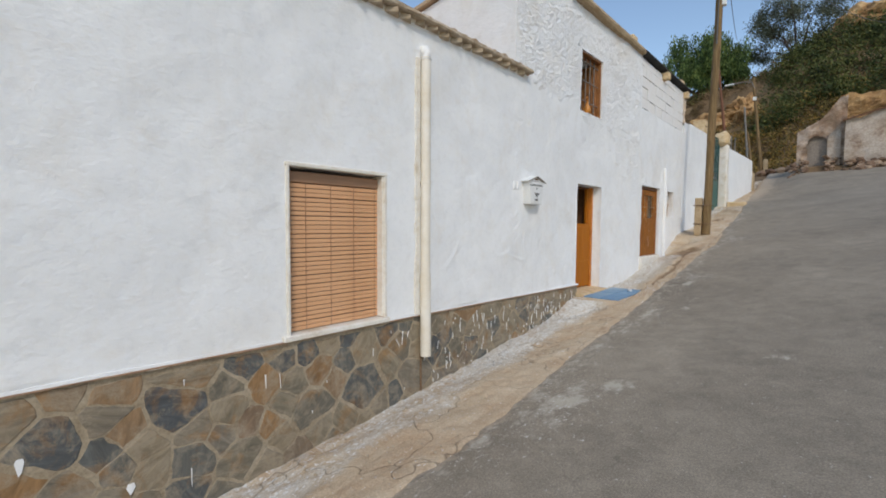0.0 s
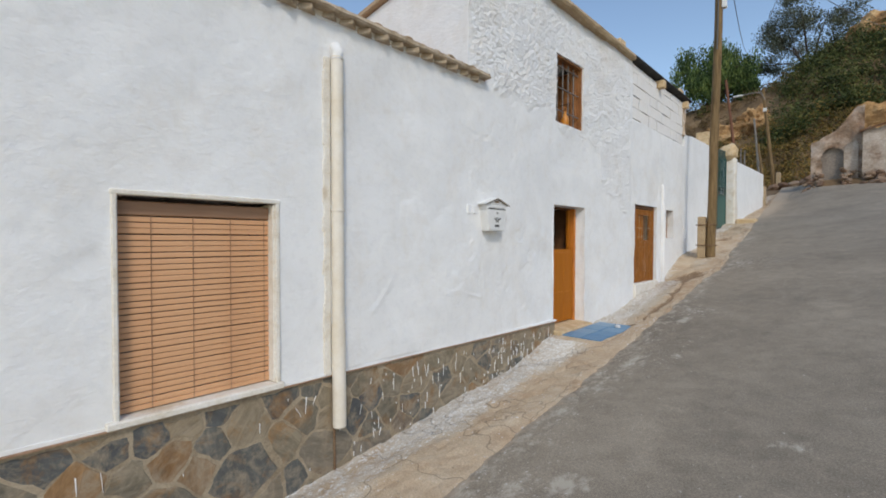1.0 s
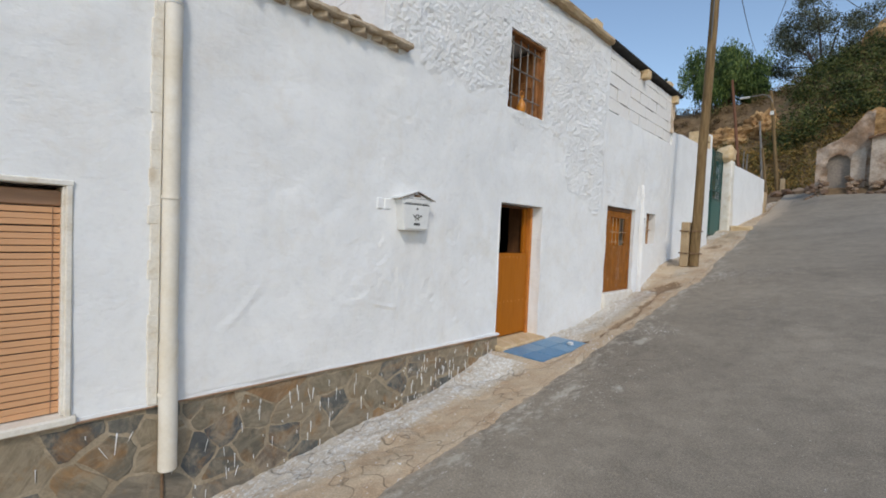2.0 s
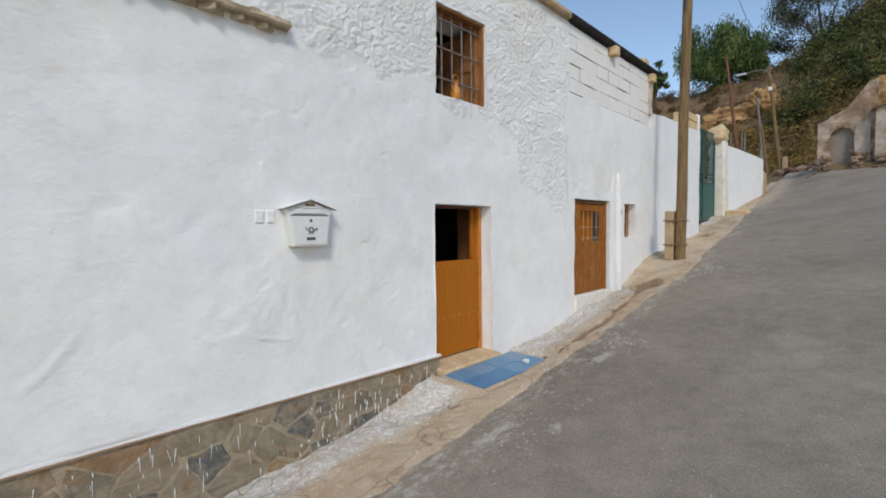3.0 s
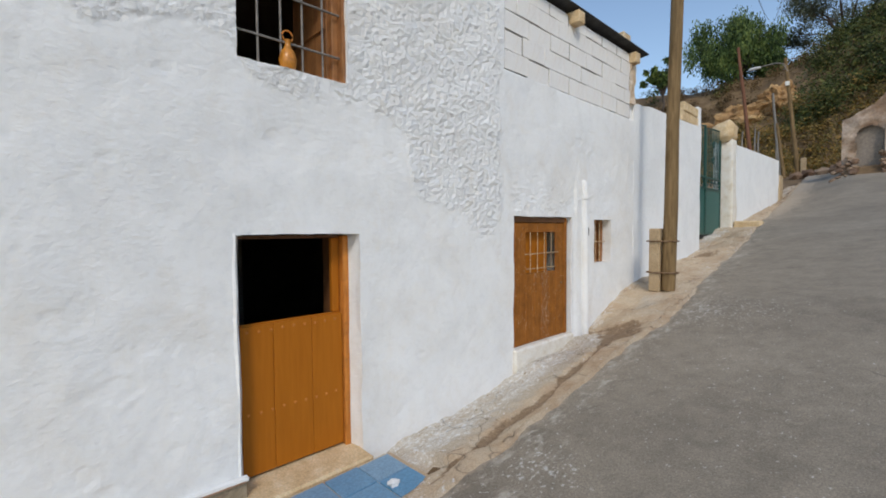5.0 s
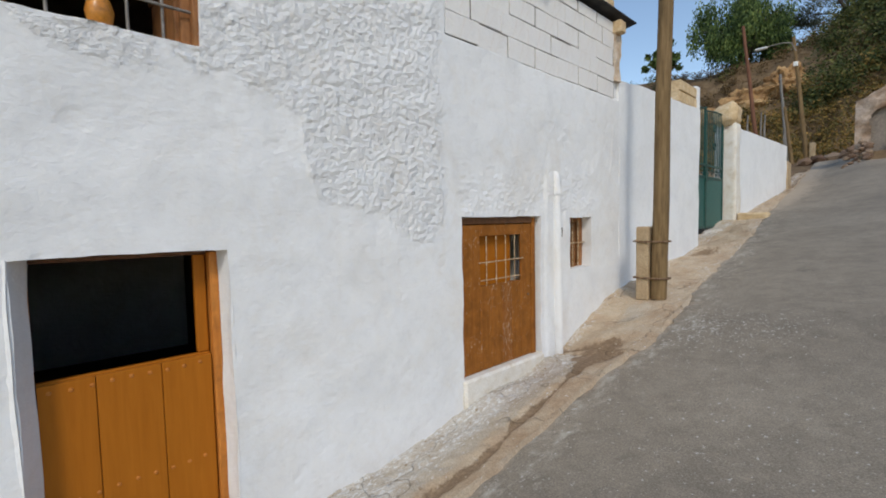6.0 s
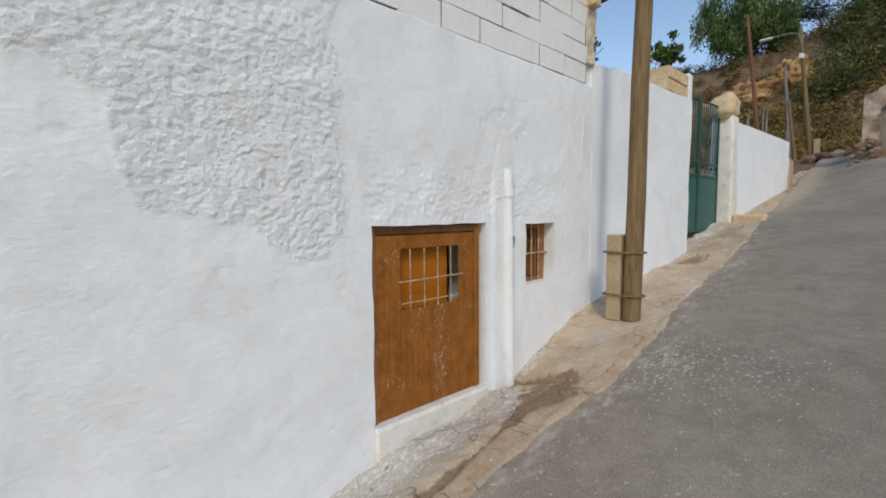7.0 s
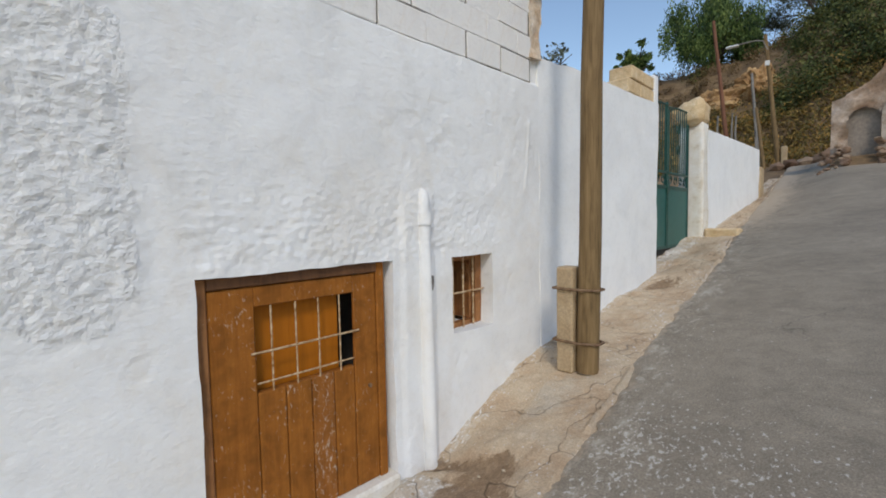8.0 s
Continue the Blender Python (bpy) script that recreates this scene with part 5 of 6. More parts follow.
def build_mailbox():
    m = thing("mailbox", (FACE + 0.05, 4.75, 1.835), "white metal letter box with a gabled lid on the wall", "mailbox")
    yc = 4.752

    def prism(pts, x0, x1, bev=0.004):
        bm = bmesh.new()
        a = [bm.verts.new((x0, y, z)) for y, z in pts]
        b = [bm.verts.new((x1, y, z)) for y, z in pts]
        bm.faces.new(a)
        bm.faces.new(b[::-1])
        n = len(pts)
        for k in range(n):
            bm.faces.new((a[k], b[k], b[(k + 1) % n], a[(k + 1) % n]))
        bmesh.ops.recalc_face_normals(bm, faces=bm.faces)
        bmesh.ops.bevel(bm, geom=bm.edges[:], offset=bev, segments=1, affect="EDGES")
        return bm
    x0, x1 = FACE - 0.004, FACE + 0.092
    part("body", prism([(yc - 0.135, 1.835), (yc + 0.135, 1.835), (yc + 0.172, 2.105), (yc, 2.165), (yc - 0.172, 2.105)], x0, x1), M_MAILBOX, m)
    for s in (-1, 1):
        bm = prism([(yc, 2.172), (yc, 2.182), (yc + s * 0.208, 2.112), (yc + s * 0.208, 2.102)], x0, x1 + 0.02, 0.002)
        part("lid", bm, M_MAILBOX, m)
    door = part("front_door", prism([(yc - 0.120, 1.848), (yc + 0.120, 1.848), (yc + 0.150, 2.052), (yc - 0.150, 2.052)], x1, x1 + 0.006, 0.002), M_MAILBOX, m)
    # Raised dark strip: the shade in the gap over the front is painted on.
    boxed("slot_shadow", (x1 - 0.002, x1 + 0.003, yc - 0.150, yc + 0.150, 2.056, 2.064), M_DARKGREY, m, "dark strip painted as the shade of the gap above the front", 0.0)
    part("slot_flap", prism([(yc - 0.125, 2.072), (yc + 0.125, 2.072), (yc + 0.105, 2.108), (yc - 0.105, 2.108)], x1, x1 + 0.006, 0.002), M_MAILBOX, m)
    part("gable_vent", prism([(yc - 0.040, 2.126), (yc + 0.040, 2.126), (yc + 0.034, 2.146), (yc - 0.034, 2.146)], x1, x1 + 0.004, 0.001), M_RUST, m, "rusty vent under the lid")
    boxed("slot_line", (x1 - 0.002, x1 + 0.002, yc - 0.130, yc + 0.130, 2.068, 2.072), M_DARKGREY, m, "", 0.0)
    boxed("slot_line", (x1 - 0.002, x1 + 0.002, yc - 0.112, yc + 0.112, 2.108, 2.112), M_DARKGREY, m, "", 0.0)
    for sgn in (-1, 1):
        part("lid_rim", prism([(yc, 2.166), (yc, 2.172), (yc + sgn * 0.209, 2.102), (yc + sgn * 0.209, 2.096)], x1 + 0.015, x1 + 0.021, 0.001), M_RUST, m, "rusty rim of the lid")
    bar("lock", (x1 + 0.005, yc, 2.022), (x1 + 0.012, yc, 2.022), 0.010, M_DARKGREY, door, "", 14)
    bm = bmesh.new()
    ring = [(x1 + 0.010, yc + 0.017 * math.cos(a), 1.955 + 0.017 * math.sin(a)) for a in [2 * math.pi * k / 16 for k in range(17)]]
    tube(bm, ring, 0.0045, 6)
    tube(bm, [(x1 + 0.009, yc - 0.045, 1.975), (x1 + 0.009, yc - 0.034, 1.955), (x1 + 0.009, yc - 0.015, 1.945)], [0.003, 0.004, 0.004], 6)
    tube(bm, [(x1 + 0.009, yc + 0.012, 1.945), (x1 + 0.009, yc + 0.034, 1.955), (x1 + 0.009, yc + 0.048, 1.962)], [0.004, 0.005, 0.010], 6)
    for s in (-1, 1):
        tube(bm, [(x1 + 0.009, yc + 0.010 * s, 1.938), (x1 + 0.009, yc + 0.020 * s, 1.922)], 0.003, 6)
    part("emblem", bm, M_DARKGREY, door, "small dark ring-shaped emblem")
    boxed("name_plate", (x1 + 0.004, x1 + 0.009, yc - 0.036, yc + 0.036, 1.878, 1.900), M_DARKGREY, door, "small dark plate", 0.001)
    s = thing("wall_sign", (FACE + 0.01, 4.47, 2.02), "two plain white raised bars on the wall beside the letter box", "sign")
    for y in (4.415, 4.495):
        boxed("bar", (FACE - 0.03, FACE + 0.012, y - 0.030, y + 0.030, 2.005, 2.095), M_WHITE_YARD, s, "", 0.006)


# ---- the yard wall, the gate and the wall beyond ----
def yard_relief(Y, Z):
    d = 0.012 * fbm(Y * 0.8, Z * 0.8, 203, 3) + 0.004 * fbm(Y * 6, Z * 6, 213, 3)
    return d - 0.03 * np.exp(-((Y - 12.1) / 0.12) ** 2)


def build_yard():
    wall = wall_sheet("wall_yard", 11.70, 14.77, 0.6, lambda y: np.interp(y, [11.7, 12.2, 14.77], [4.05, 4.10, 4.18]), 0.05, [], yard_relief, M_WHITE_YARD, None, thick=0.34)
    tagged(wall, "whitewashed yard wall with a worn rounded top", "wall", kind="structure")
    c = thing("block_pier", (FACE - 0.17, 14.3, 4.16), "pier of unplastered ochre bricks on the yard wall", "pier")
    rng = random.Random(5)
    for r, (z0, z1) in enumerate(((4.165, 4.335), (4.345, 4.51))):
        y = 13.74 + 0.10 * r
        for k in range(3 if r == 0 else 2):
            b = min(y + 0.40, 14.62)
            boxed("brick", (FACE - 0.30, FACE - 0.01 + rng.uniform(-0.01, 0.01), y + 0.006, b - 0.006, z0, z1), M_BEIGE, c, "", 0.012)
            y += 0.40
    boxed("end_face", (FACE - 0.33, FACE + 0.005, 14.62, 14.765, 4.14, 4.56), M_WHITE_YARD, c, "whitewashed end of the pier", 0.02)
    # second pier and the wall beyond
    p = thing("gate_pier", (FACE - 0.15, 17.35, 2.2), "cracked cream gate pier with a rounded ochre top", "pier")
    bm = box(bmesh.new(), FACE - 0.40, FACE + 0.0, 17.10, 17.46, 1.9, 4.30, 0.02)
    bmesh.ops.subdivide_edges(bm, edges=bm.edges[:], cuts=5, use_grid_fill=True)
    for v in bm.verts:
        q = v.co
        v.co += Vector((noise.noise(q * 3), noise.noise(q * 3 + Vector((9, 0, 0))), 0)) * 0.03
    part("shaft", bm, M_CREAM, p, "cracked cream shaft", True)
    bm = box(bmesh.new(), FACE - 0.42, FACE + 0.02, 16.96, 17.50, 4.26, 4.70, 0.10)
    bmesh.ops.subdivide_edges(bm, edges=bm.edges[:], cuts=3, use_grid_fill=True)
    for v in bm.verts:
        q = v.co
        v.co += Vector((noise.noise(q * 4), noise.noise(q * 4 + Vector((9, 0, 0))), noise.noise(q * 4 + Vector((0, 9, 0))))) * 0.05
    part("top", bm, M_BEIGE, p, "bare ochre masonry top", True)
    far = wall_sheet("wall_lane", 17.46, 22.6, 1.6, lambda y: np.interp(y, [17.46, 22.6], [4.20, 4.36]), 0.12, [], yard_relief, M_WHITE_YARD, None, thick=0.3)
    tagged(far, "whitewashed wall running uphill along the street", "wall", kind="structure")
    stub = box(bmesh.new(), FACE - 0.25, FACE + 0.02, 22.62, 23.2, 2.6, 3.95, 0.06)
    tagged(part("wall_stub", stub, M_CONCRETE), "short bare tan stub at the end of the wall", "wall", kind="structure")
    tagged(boxed("kerb_stone", (FACE + 0.02, FACE + 0.55, 17.15, 17.5, 2.1, 2.40), M_BEIGE, None, "", 0.03), "ochre stone block lying by the gate pier", "stone")


def build_gate():
    x = FACE - 0.24
    g = thing("iron_gate", (x, 15.9, 2.05), "dark green double iron gate with bars above a closed panel", "gate")
    for n, (a, b) in enumerate(((14.80, 15.92), (15.94, 17.06))):
        lf = boxed("leaf", (x - 0.005, x + 0.005, a + 0.03, b - 0.03, 2.12, 3.10), M_GATEPANEL, g, "sheet-metal lower panel painted teal green", 0.0)
        for dims in ((x - 0.02, x + 0.02, a, a + 0.04, 2.10, 4.36), (x - 0.02, x + 0.02, b - 0.04, b, 2.10, 4.46), (x - 0.018, x + 0.018, a, b, 2.10, 2.15), (x - 0.018, x + 0.018, a, b, 3.08, 3.13), (x - 0.018, x + 0.018, a, b, 3.32, 3.36)):
            boxed("frame_bar", dims, M_GATE, lf, "", 0.004)
        for k in range(9):
            y = a + 0.04 + (k + 0.5) * (b - a - 0.08) / 9
            top = 4.34 + 0.10 * (y - 14.8) / 2.2 + 0.02
            bar("upright", (x, y, 3.34), (x, y, top), 0.009, M_GATE, lf, "", 8)
        bm = tube(bmesh.new(), [(x, a, 4.34 + 0.05 * n), (x, (a + b) / 2, 4.40 + 0.05 * n), (x, b, 4.42 + 0.05 * n)], 0.016, 8)
        part("top_rail", bm, M_GATE, lf)
        for k in range(4):
            yc = a + 0.16 + k * 0.26
            pts = [(x + 0.004, yc + 0.085 * math.cos(t) * (1 - t / 16), 3.225 + 0.085 * math.sin(t) * (1 - t / 16)) for t in [0.5 * q for q in range(19)]]
            part("scroll", tube(bmesh.new(), pts, 0.008, 6), M_GATE, lf)
        for zc in (3.75, 4.1):
            pts = [(x + 0.004, (a + b) / 2 + 0.10 * math.cos(t) * (1 - t / 16), zc + 0.10 * math.sin(t) * (1 - t / 16)) for t in [0.5 * q for q in range(19)]]
            part("scroll", tube(bmesh.new(), pts, 0.008, 6), M_GATE, lf)
    boxed("lock_case", (x - 0.03, x + 0.035, 15.87, 15.99, 3.02, 3.22), M_GATE, g, "", 0.006)


# ---- poles and cables ----
def leaning_pole(name, label, base, top, r0, r1, mat, category="pole", seg=12):
    b, t = Vector(base), Vector(top)
    p = thing(name, base, label, category)
    pts = [b + (t - b) * (k / 6) + Vector((0.006 * math.sin(k * 2.1), 0.006 * math.cos(k * 1.7), 0)) * (0 < k < 6) for k in range(7)]
    part("post", tube(bmesh.new(), pts, [r0 + (r1 - r0) * k / 6 for k in range(7)], seg), mat, p)
    return p


def cable(name, a, b, sag, r=0.012):
    a, b = Vector(a), Vector(b)
    pts = [a.lerp(b, k / 20) - Vector((0, 0, sag * 4 * (k / 20) * (1 - k / 20))) for k in range(21)]
    tagged(part(name, tube(bmesh.new(), pts, r, 6), M_DARKGREY), "thin black overhead cable strung across the street", "cable")


def build_poles():
    p = leaning_pole("utility_pole", "tall weathered wooden utility pole strapped to a concrete stub", (-2.275, 11.45, 1.40), (-2.16, 11.45, 8.2), 0.088, 0.066, M_POLE)
    st = boxed("concrete_stub", (-2.50, -2.36, 11.36, 11.52, 1.38, 2.23), M_CONCRETE, p, "tan concrete stub beam", 0.012)
    for z in (1.64, 2.06):
        bm = bmesh.new()
        pts = [(-2.52, 11.35), (-2.52, 11.53), (-2.28, 11.56), (-2.165, 11.50), (-2.165, 11.40), (-2.28, 11.34), (-2.52, 11.35)]
        tube(bm, [(a, b, z) for a, b in pts], 0.011, 6)
        part("strap", bm, M_RUST, p, "rusty iron strap")
    boxed("junction_box", (-2.13, -2.05, 11.39, 11.50, 6.42, 6.62), M_MAILBOX, p, "small white junction box", 0.008)
    bar("wire_guard", (-2.19, 11.36, 5.6), (-2.17, 11.37, 7.4), 0.012, M_DARKGREY, p)
    cable("cable", (-2.16, 11.45, 8.1), (-7.8, 50, 19.0), 0.8)
    cable("cable", (-0.5, 12.0, 9.0), (-7.8, 50, 19.0), 0.8)
    cable("cable", (-2.16, 11.45, 8.1), (2.2, 42.0, 15.2), 0.7)
    lamp = leaning_pole("street_lamp", "wooden street lamp post with bracket arm and pale head", (-3.61, 32, 4.7), (-4.2, 32, 10.4), 0.10, 0.07, M_POLE, "street lamp")
    part("arm", tube(bmesh.new(), [(-4.10, 31.95, 9.75), (-4.25, 31.95, 10.15), (-4.55, 31.95, 10.25), (-5.2, 31.95, 10.25)], 0.03, 8), M_IRON, lamp)
    bm = box(bmesh.new(), -5.65, -5.15, 31.86, 32.04, 10.17, 10.27, 0.04)
    part("lamp_head", bm, M_MAILBOX, lamp, "pale flat lamp head")
    boxed("junction_box", (-4.16, -4.0, 31.80, 31.92, 9.05, 9.25), M_MAILBOX, lamp, "white junction box", 0.01)
    boxed("base_block", (-3.52, -3.32, 31.85, 32.1, 4.7, 5.55), M_CONCRETE, lamp, "pale concrete base block", 0.02)
    leaning_pole("telegraph_pole", "leaning reddish wooden telegraph pole", (-4.6, 28, 4.3), (-5.25, 28, 10.1), 0.085, 0.055, mat_wood("red_pole_wood", (0.12, 0.05, 0.028), (0.20, 0.09, 0.05), 2, 0.8))
    leaning_pole("telegraph_pole", "thin pale pole beside the lane wall", (-3.85, 29, 4.4), (-4.15, 29, 8.1), 0.055, 0.045, M_IRON)
    leaning_pole("telegraph_pole", "short crooked wooden pole beside the lane wall", (-3.55, 28.0, 4.3), (-3.85, 28.2, 6.6), 0.07, 0.05, M_POLE)
    for k, (x, y, zt) in enumerate(((-4.3, 24.5, 5.8), (-4.0, 25.5, 5.9), (-4.4, 27, 6.3), (-3.6, 26.5, 5.5))):
        leaning_pole("fence_post", "thin pale fence post behind the lane wall", (x, y, gz(x, y) - 0.05), (x + 0.03, y, zt), 0.035, 0.03, M_IRON, "fence post", 8)


# ---- the ruin at the bend ----
def build_ruin():
    r = thing("ruined_house", (0.5, 25.3, 3.6), "ruined house with peeling plaster, a bricked-up arch and crumbled walls", "ruin")

    def slab(name, outline, hole, y0, y1, mat, label, step=0.14, amp=0.06):
        """A wall between y0 and y1 whose outline is given as the top height over x."""
        xs = np.arange(outline[0][0], outline[-1][0] + 1e-6, step)
        tops = np.interp(xs, [p[0] for p in outline], [p[1] for p in outline]) + 0.10 * fbm(xs * 2.2, xs * 0 + 1, 301, 5, 0.6)
        nz = 30 if step > 0.05 else 76
        V, F = [], []
        for side, yy in ((0, y0), (1, y1)):
            for i, x in enumerate(xs):
                for j in range(nz):
                    z = 3.2 + (tops[i] - 3.2) * j / (nz - 1)
                    dy = (amp * float(fbm(np.array([x * 1.7]), np.array([z * 1.7]), 311, 4)[0])) * (1 if side == 0 else 0.3)
                    V.append((x, yy + dy, z))
        n = len(xs)
        for side in (0, 1):
            o = side * n * nz
            for i in range(n - 1):
                for j in range(nz - 1):
                    a = o + i * nz + j
                    cx, cz = (V[a][0] + V[a + nz + 1][0]) / 2, (V[a][2] + V[a + nz + 1][2]) / 2
                    if hole and hole(cx, cz):
                        continue
                    F.append((a, a + nz, a + nz + 1, a + 1) if side == 0 else (a, a + 1, a + nz + 1, a + nz))
        o = n * nz
        for i in range(n - 1):
            a, b = i * nz + nz - 1, (i + 1) * nz + nz - 1
            F.append((a, b, b + o, a + o))
        for i in (0, n - 1):
            for j in range(nz - 1):
                a = i * nz + j
                F.append((a, a + 1, a + 1 + o, a + o) if i == 0 else (a + 1, a, a + o, a + 1 + o))
        return raw(name, V, F, mat, r, label, False)

    def arch(x, z):
        return abs(x + 0.90 - 0.03 * math.sin(z * 7)) < 0.33 and z < 5.22 + math.sqrt(max(0, 0.33 ** 2 - (x + 0.90) ** 2)) * 0.9
    slab("arch_wall", [(-1.58, 5.80), (-1.3, 5.98), (-0.9, 6.15), (-0.5, 6.62), (-0.25, 6.95), (0.05, 7.0)], arch, 25.0, 25.5, M_RUIN, "crumbling wall of earth and stone with an arch", 0.04, 0.09)
    boxed("arch_fill", (-1.30, -0.35, 25.16, 25.4, 3.2, 5.95), M_GREYFILL, r, "smooth grey fill of the arch", 0.0)
    slab("plaster_patch", [(-0.56, 5.42), (-0.42, 5.66), (-0.20, 5.62), (-0.12, 5.4)], None, 24.90, 25.05, M_RUINPALE, "surviving patch of pale plaster", 0.06, 0.02)
    slab("low_wall", [(-0.02, 5.95), (0.6, 6.12), (2.0, 6.55), (7.0, 6.9)], None, 24.6, 25.0, M_RUINPALE, "long wall of stained pale plaster", 0.2, 0.05)
    slab("back_wall", [(-0.55, 6.9), (-0.25, 7.3), (0.3, 7.38), (1.2, 7.3), (2.5, 7.5), (7.0, 7.8)], None, 26.3, 26.8, M_CLIFF, "sunlit ochre rubble wall behind", 0.16, 0.12)
    bm = bmesh.new()
    pts = [(-0.12, 5.93), (1.2, 6.28), (7.0, 6.95)]
    for (a, za), (b, zb) in zip(pts, pts[1:]):
        v = [bm.verts.new(q) for q in ((a, 24.45, za), (b, 24.45, zb), (b, 25.2, zb + 0.12), (a, 25.2, za + 0.12), (a, 24.45, za + 0.06), (b, 24.45, zb + 0.06), (b, 25.2, zb + 0.18), (a, 25.2, za + 0.18))]
        for f in ((0, 3, 2, 1), (4, 5, 6, 7), (0, 1, 5, 4), (1, 2, 6, 5), (2, 3, 7, 6), (3, 0, 4, 7)):
            bm.faces.new([v[k] for k in f])
    part("roof_edge", bm, M_DARKWOOD, r, "sagging dark roof edge")


def build_rubble():
    rng = random.Random(14)
    for k in range(150):
        x = rng.uniform(-1.75, 3.2)
        y = 24.78 - 0.9 * rng.random() ** 1.6 - (0.2 if x > 0 else -0.15)
        s = rng.uniform(0.06, 0.17) * (1.2 if x > 0 else 0.75)
        if abs(x + 0.90) < 0.28:
            continue
        z = gz(x, y) + 0.06 + rng.uniform(0.0, 0.22) * max(0.0, 1 - (24.75 - y) / 0.6)
        bm = bmesh.new()
        rock(bm, (x, y, z), s, rng)
        tagged(part("rubble_stone", bm, M_RUBBLE), "broken reddish stone fallen from the ruin", "stone", "stones at the foot of the ruin")
    for k in range(9):
        x, y = -3.3 + 0.30 * k + rng.uniform(-0.1, 0.1), 29.5 + rng.uniform(-0.6, 0.8)
        s = rng.uniform(0.22, 0.42)
        bm = bmesh.new()
        rock(bm, (x, y, gz(x, y) + s * 0.3), s, rng, 0.75)
        tagged(part("boulder", bm, M_RUBBLE), "rounded boulder beside the bend of the road", "stone", "boulders beside the bend")
    m = bmesh.new()
    for k in range(620):
        y = 0.3 + 23.7 * rng.random() ** 1.4
        x = rng.uniform(FACE + 0.05, float(edge_x(np.array([y]))[0]) - 0.08)
        if 6.0 < y < 7.2 and x < -2.15:
            continue
        s = 0.002 + 0.010 * rng.random() ** 2
        vs = bmesh.ops.create_icosphere(m, subdivisions=1, radius=s)["verts"]
        zz = gz(x, y) if x < float(edge_x(np.array([y]))[0]) else float(road_z(np.array([x]), np.array([y]))[0])
        for v in vs:
            v.co = Vector((v.co.x * 1.3 + x, v.co.y + y, v.co.z * 0.7 + zz + s * 0.4 + 0.01))
    tagged(part("pebbles", m, M_EAVE), "loose pebbles and plaster crumbs on the strip", "pebbles", kind="stuff")
    bm = bmesh.new()
    rock(bm, (-2.36, 6.90, 0.585), 0.045, rng, 0.7)
    bmesh.ops.subdivide_edges(bm, edges=bm.edges[:], cuts=1)
    for v in bm.verts:
        v.co += Vector((rng.uniform(-1, 1), rng.uniform(-1, 1), rng.uniform(-0.6, 1))) * 0.010
    tagged(part("crumpled_paper", bm, M_MAILBOX), "crumpled white paper lying on the blue tiles", "paper")


# ---- plants and the hill ----
def leaves(name, centres, radii, per, size, mat, parent=None, label="", seed=1, droop=0.0, squash=0.8):
    """Many small leaf blades scattered in clumps."""
    g = np.random.default_rng(seed)
    C = np.repeat(np.asarray(centres, float), per, 0)
    Rr = np.repeat(np.asarray(radii, float), per)[:, None]
    d = g.normal(size=C.shape)
    d /= np.linalg.norm(d, axis=1)[:, None]
    P = C + d * Rr * (g.random((len(C), 1)) ** 0.45) * np.array([1, 1, squash])
    P[:, 2] -= droop * g.random(len(C)) * Rr[:, 0]
    a = g.normal(size=C.shape)
    a[:, 2] -= droop * 1.5
    a /= np.linalg.norm(a, axis=1)[:, None]
    b = np.cross(a, g.normal(size=C.shape))
    b /= np.linalg.norm(b, axis=1)[:, None]
    s = size * (0.6 + 0.8 * g.random((len(C), 1)))
    V = np.stack([P - a * s, P + b * s * 0.42, P + a * s, P - b * s * 0.42], 1).reshape(-1, 3)
    F = np.arange(len(V)).reshape(-1, 4)
    return raw(name, V.tolist(), F.tolist(), mat, parent, label)


def build_tree(name, label, base, height, spread, mat, seed, per=70, size=0.22, droop=0.0, n=60, lift=0.35, rad=0.9, low=0.55):
    rng = random.Random(seed)
    b = Vector(base)
    t = thing(name, base, label, "tree")
    top = b + Vector((0, 0, height * lift))
    bm = tube(bmesh.new(), [b - Vector((0, 0, 0.4)), b + Vector((0.1, 0, height * lift * 0.5)), top], [height * 0.045, height * 0.034, height * 0.026], 9)
    tips = []
    for k in range(11):
        a = 2 * math.pi * k / 11 + rng.uniform(-0.3, 0.3)
        rr = spread * rng.uniform(0.45, 0.95)
        tip = b + Vector((rr * math.cos(a), rr * math.sin(a), height * rng.uniform(low, 0.95)))
        mid = top.lerp(tip, 0.5) + Vector((0, 0, height * 0.08))
        tube(bm, [top - Vector((0, 0, 0.2)), mid, tip], [height * 0.018, height * 0.010, height * 0.003], 6)
        for q in range(3):
            e = tip + Vector((rng.uniform(-1, 1), rng.uniform(-1, 1), rng.uniform(-0.3, 0.8))) * spread * 0.35
            tube(bm, [mid.lerp(tip, 0.3 + 0.2 * q), e], [height * 0.006, height * 0.002], 5)
            tips.append(e)
        tips += [tip, mid.lerp(tip, 0.6)]
    part("trunk", bm, M_BARK, t)
    centres, radii = [], []
    for k in range(n):
        c = rng.choice(tips) + Vector((rng.uniform(-1, 1), rng.uniform(-1, 1), rng.uniform(-0.8, 0.8))) * spread * 0.18
        centres.append(tuple(c))
        radii.append(spread * 0.17 * rad * rng.uniform(0.6, 1.3))
    leaves("crown", centres, radii, per, size, mat, t, "", seed, droop)
    return t


def slope_point(rng, x0, x1, y0, y1):
    x, y = rng.uniform(x0, x1), rng.uniform(y0, y1)
    return x, y, gz(x, y)


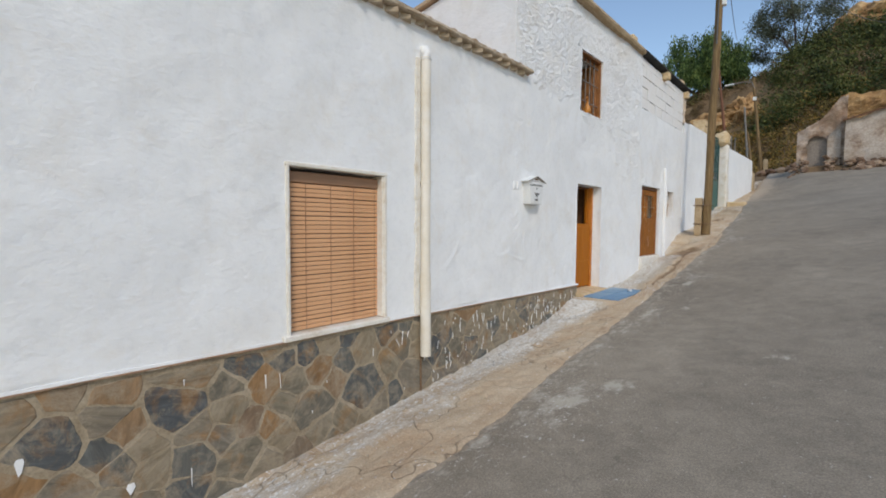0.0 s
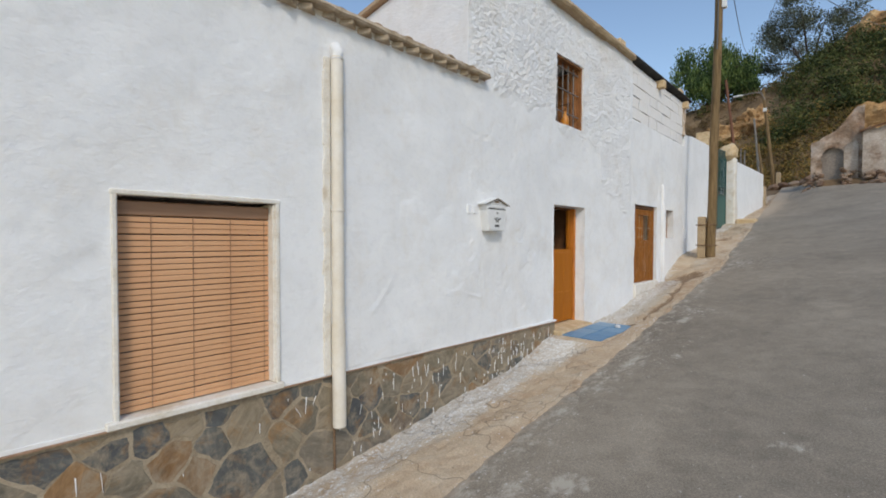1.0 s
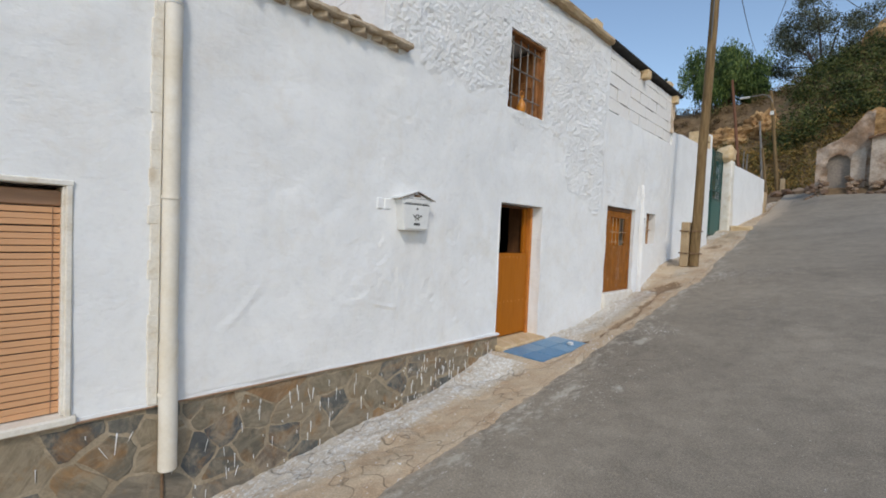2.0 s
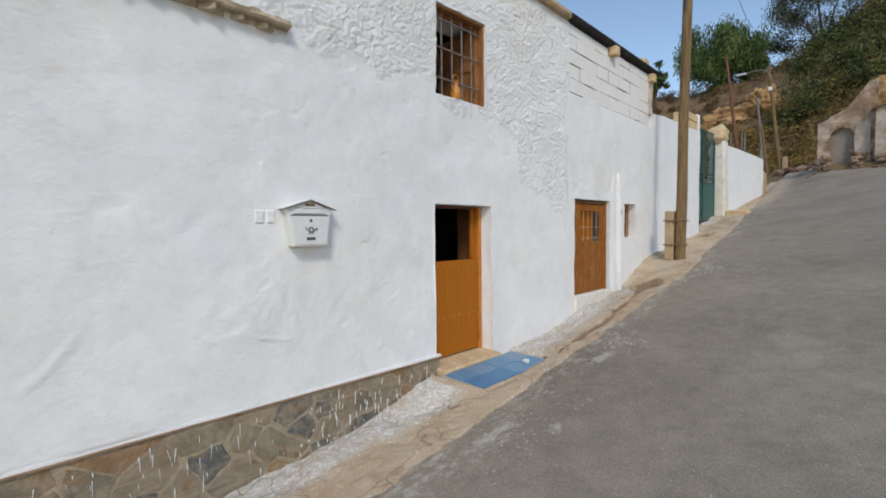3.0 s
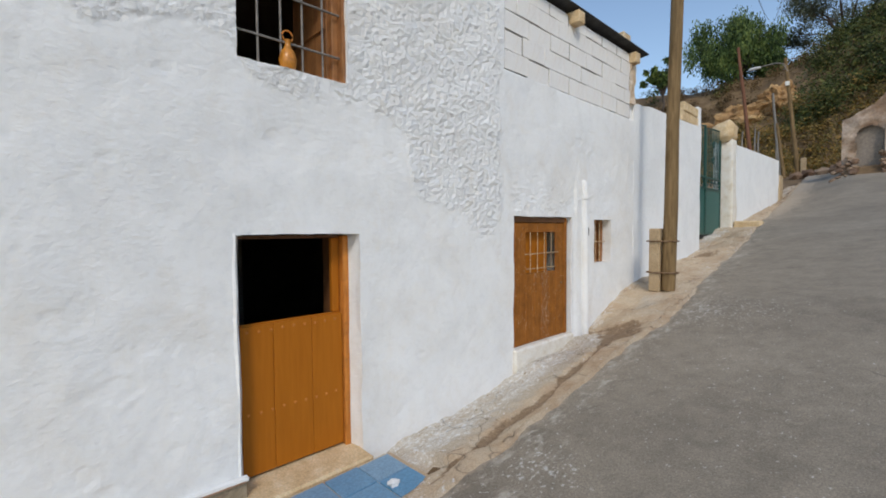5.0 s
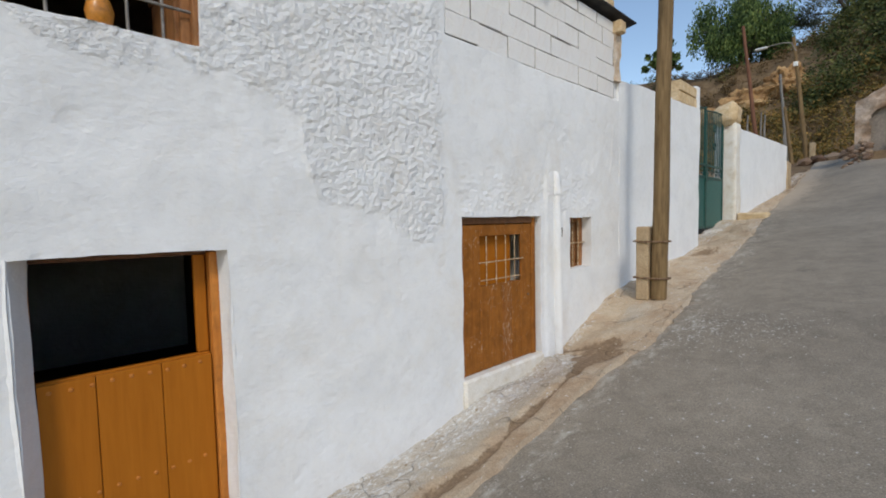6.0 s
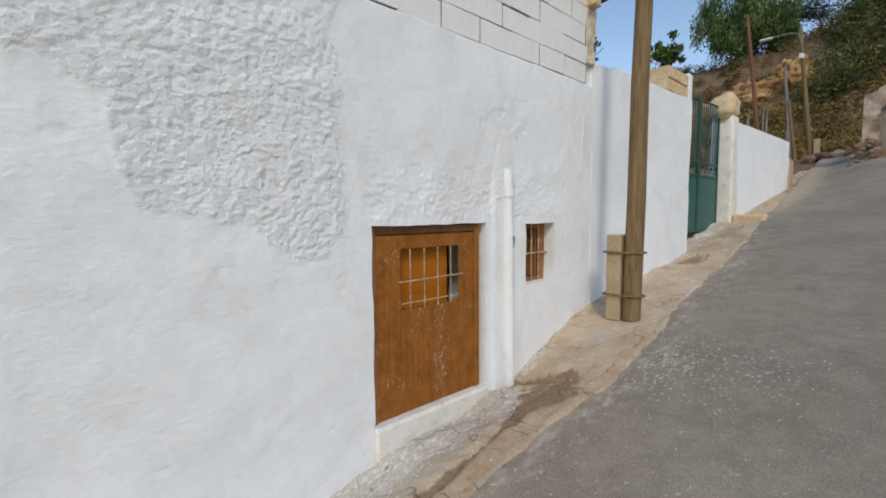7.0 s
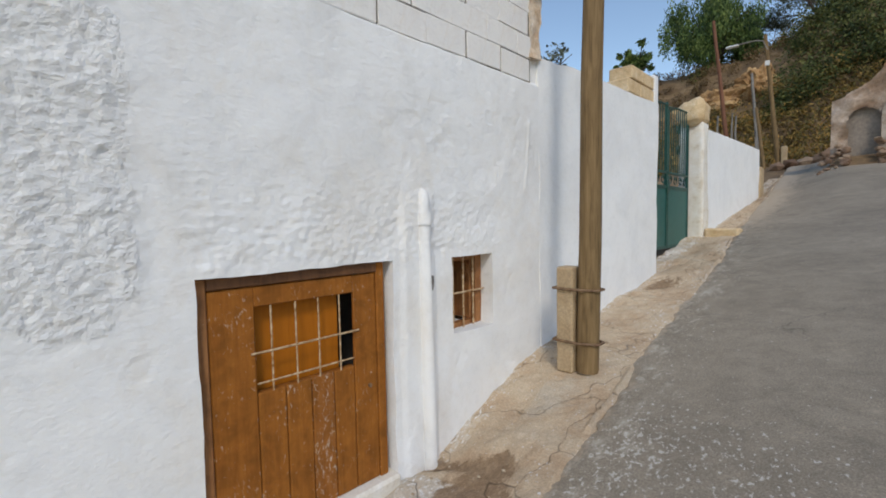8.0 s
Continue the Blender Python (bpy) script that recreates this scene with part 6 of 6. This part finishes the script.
def build_hill():
    build_tree("pepper_tree", "broad green pepper tree with drooping foliage on the hill", (-10.2, 50, gz(-10.2, 50) - 0.9), 5.9, 3.7, M_LEAF_PEPPER, 3, 300, 0.11, 2.6, 125, 0.20, 1.05, 0.10)
    build_tree("carob_tree", "sparse grey-green tree with open branches on the hilltop", (-3.6, 53, gz(-3.6, 53) - 0.2), 5.8, 4.2, M_LEAF_GREY, 8, 150, 0.085, 0.3, 190, 0.14, 1.1, 0.25)
    build_tree("bare_tree", "nearly bare grey tree on the hilltop", (2.6, 55, gz(2.6, 55) - 0.2), 5.0, 2.6, M_LEAF_GREY, 12, 5, 0.12, 0.0, 40, 0.25, 1.0)
    build_tree("small_palm", "small dark bush against the sky behind the yard", (-15.2, 47, gz(-15.2, 47) - 0.2), 4.2, 1.5, M_LEAF_PEPPER, 15, 60, 0.2, 0.6, 24, 0.4, 1.4)
    build_tree("yard_tree", "thin grey-green tree behind the yard wall", (-12.6, 25.5, gz(-12.6, 25.5) - 0.2), 7.4, 2.2, M_LEAF_GREY, 19, 22, 0.14, 0.2, 40, 0.35, 1.1)
    rng = random.Random(31)
    for nm, lab, mat, n, box4, rad, per, size in (
            ("green_shrubs", "dense dark green shrubs covering the slope", M_LEAF_SHRUB, 125, (-4.8, 7.0, 39.5, 48.5), (0.7, 1.7), 420, 0.09),
            ("dry_scrub", "yellow-green dry scrub at the foot of the slope", M_LEAF_DRY, 240, (-14, 7, 33.8, 41.5), (0.45, 1.2), 270, 0.075),
            ("brown_scrub", "brown leafless scrub on the upper slope", M_LEAF_BROWN, 420, (-16, 9, 37, 56), (0.35, 0.85), 130, 0.075),
            ("far_scrub", "dull green scrub on the far slopes", M_LEAF_SHRUB, 150, (-30, 14, 46, 66), (0.5, 1.0), 90, 0.11)):
        cs, rs = [], []
        for k in range(n):
            x, y, z = slope_point(rng, *box4)
            r = rng.uniform(*rad)
            cs.append((x, y, z + r * 0.45))
            rs.append(r)
        tagged(leaves(nm, cs, rs, per, size, mat, None, "", 40 + n), lab, "shrubs", kind="stuff")
    # ochre rock faces
    for x, y, s, w in ((-8.2, 43.0, 1.3, 1.6), (-10.4, 42.5, 1.1, 1.6), (-6.2, 43.2, 1.5, 0.8), (1.0, 49.0, 2.2, 1.1), (-12.8, 43, 1.1, 1.2), (3.6, 49.5, 1.4, 1.3)):
        bm = bmesh.new()
        bmesh.ops.create_icosphere(bm, subdivisions=4, radius=1.0)
        off = Vector((x, y, s))
        z0 = gz(x, y)
        for v in bm.verts:
            q = v.co.copy()
            d = 0.9 + 0.40 * noise.noise(q * 1.6 + off) + 0.26 * noise.noise(q * 3.9 + off) + 0.14 * noise.noise(q * 8 + off) + 0.06 * noise.noise(q * 17 + off)
            v.co = Vector((x + q.x * s * w * d, y + q.y * s * 0.9 * d, z0 + q.z * s * d * 0.9))
        tagged(part("rock_face", bm, M_CLIFF), "bare ochre rock face breaking out of the hillside", "rock", "rock faces on the hill")


build_ground()
low = build_low_house()
tall = build_tall_house()
build_stable_door(tall)
build_plank_door()
build_windows()
build_blind()
build_drainpipe()
build_mailbox()
build_yard()
build_gate()
build_poles()
build_ruin()
build_rubble()
build_hill()
build_plinth(low)
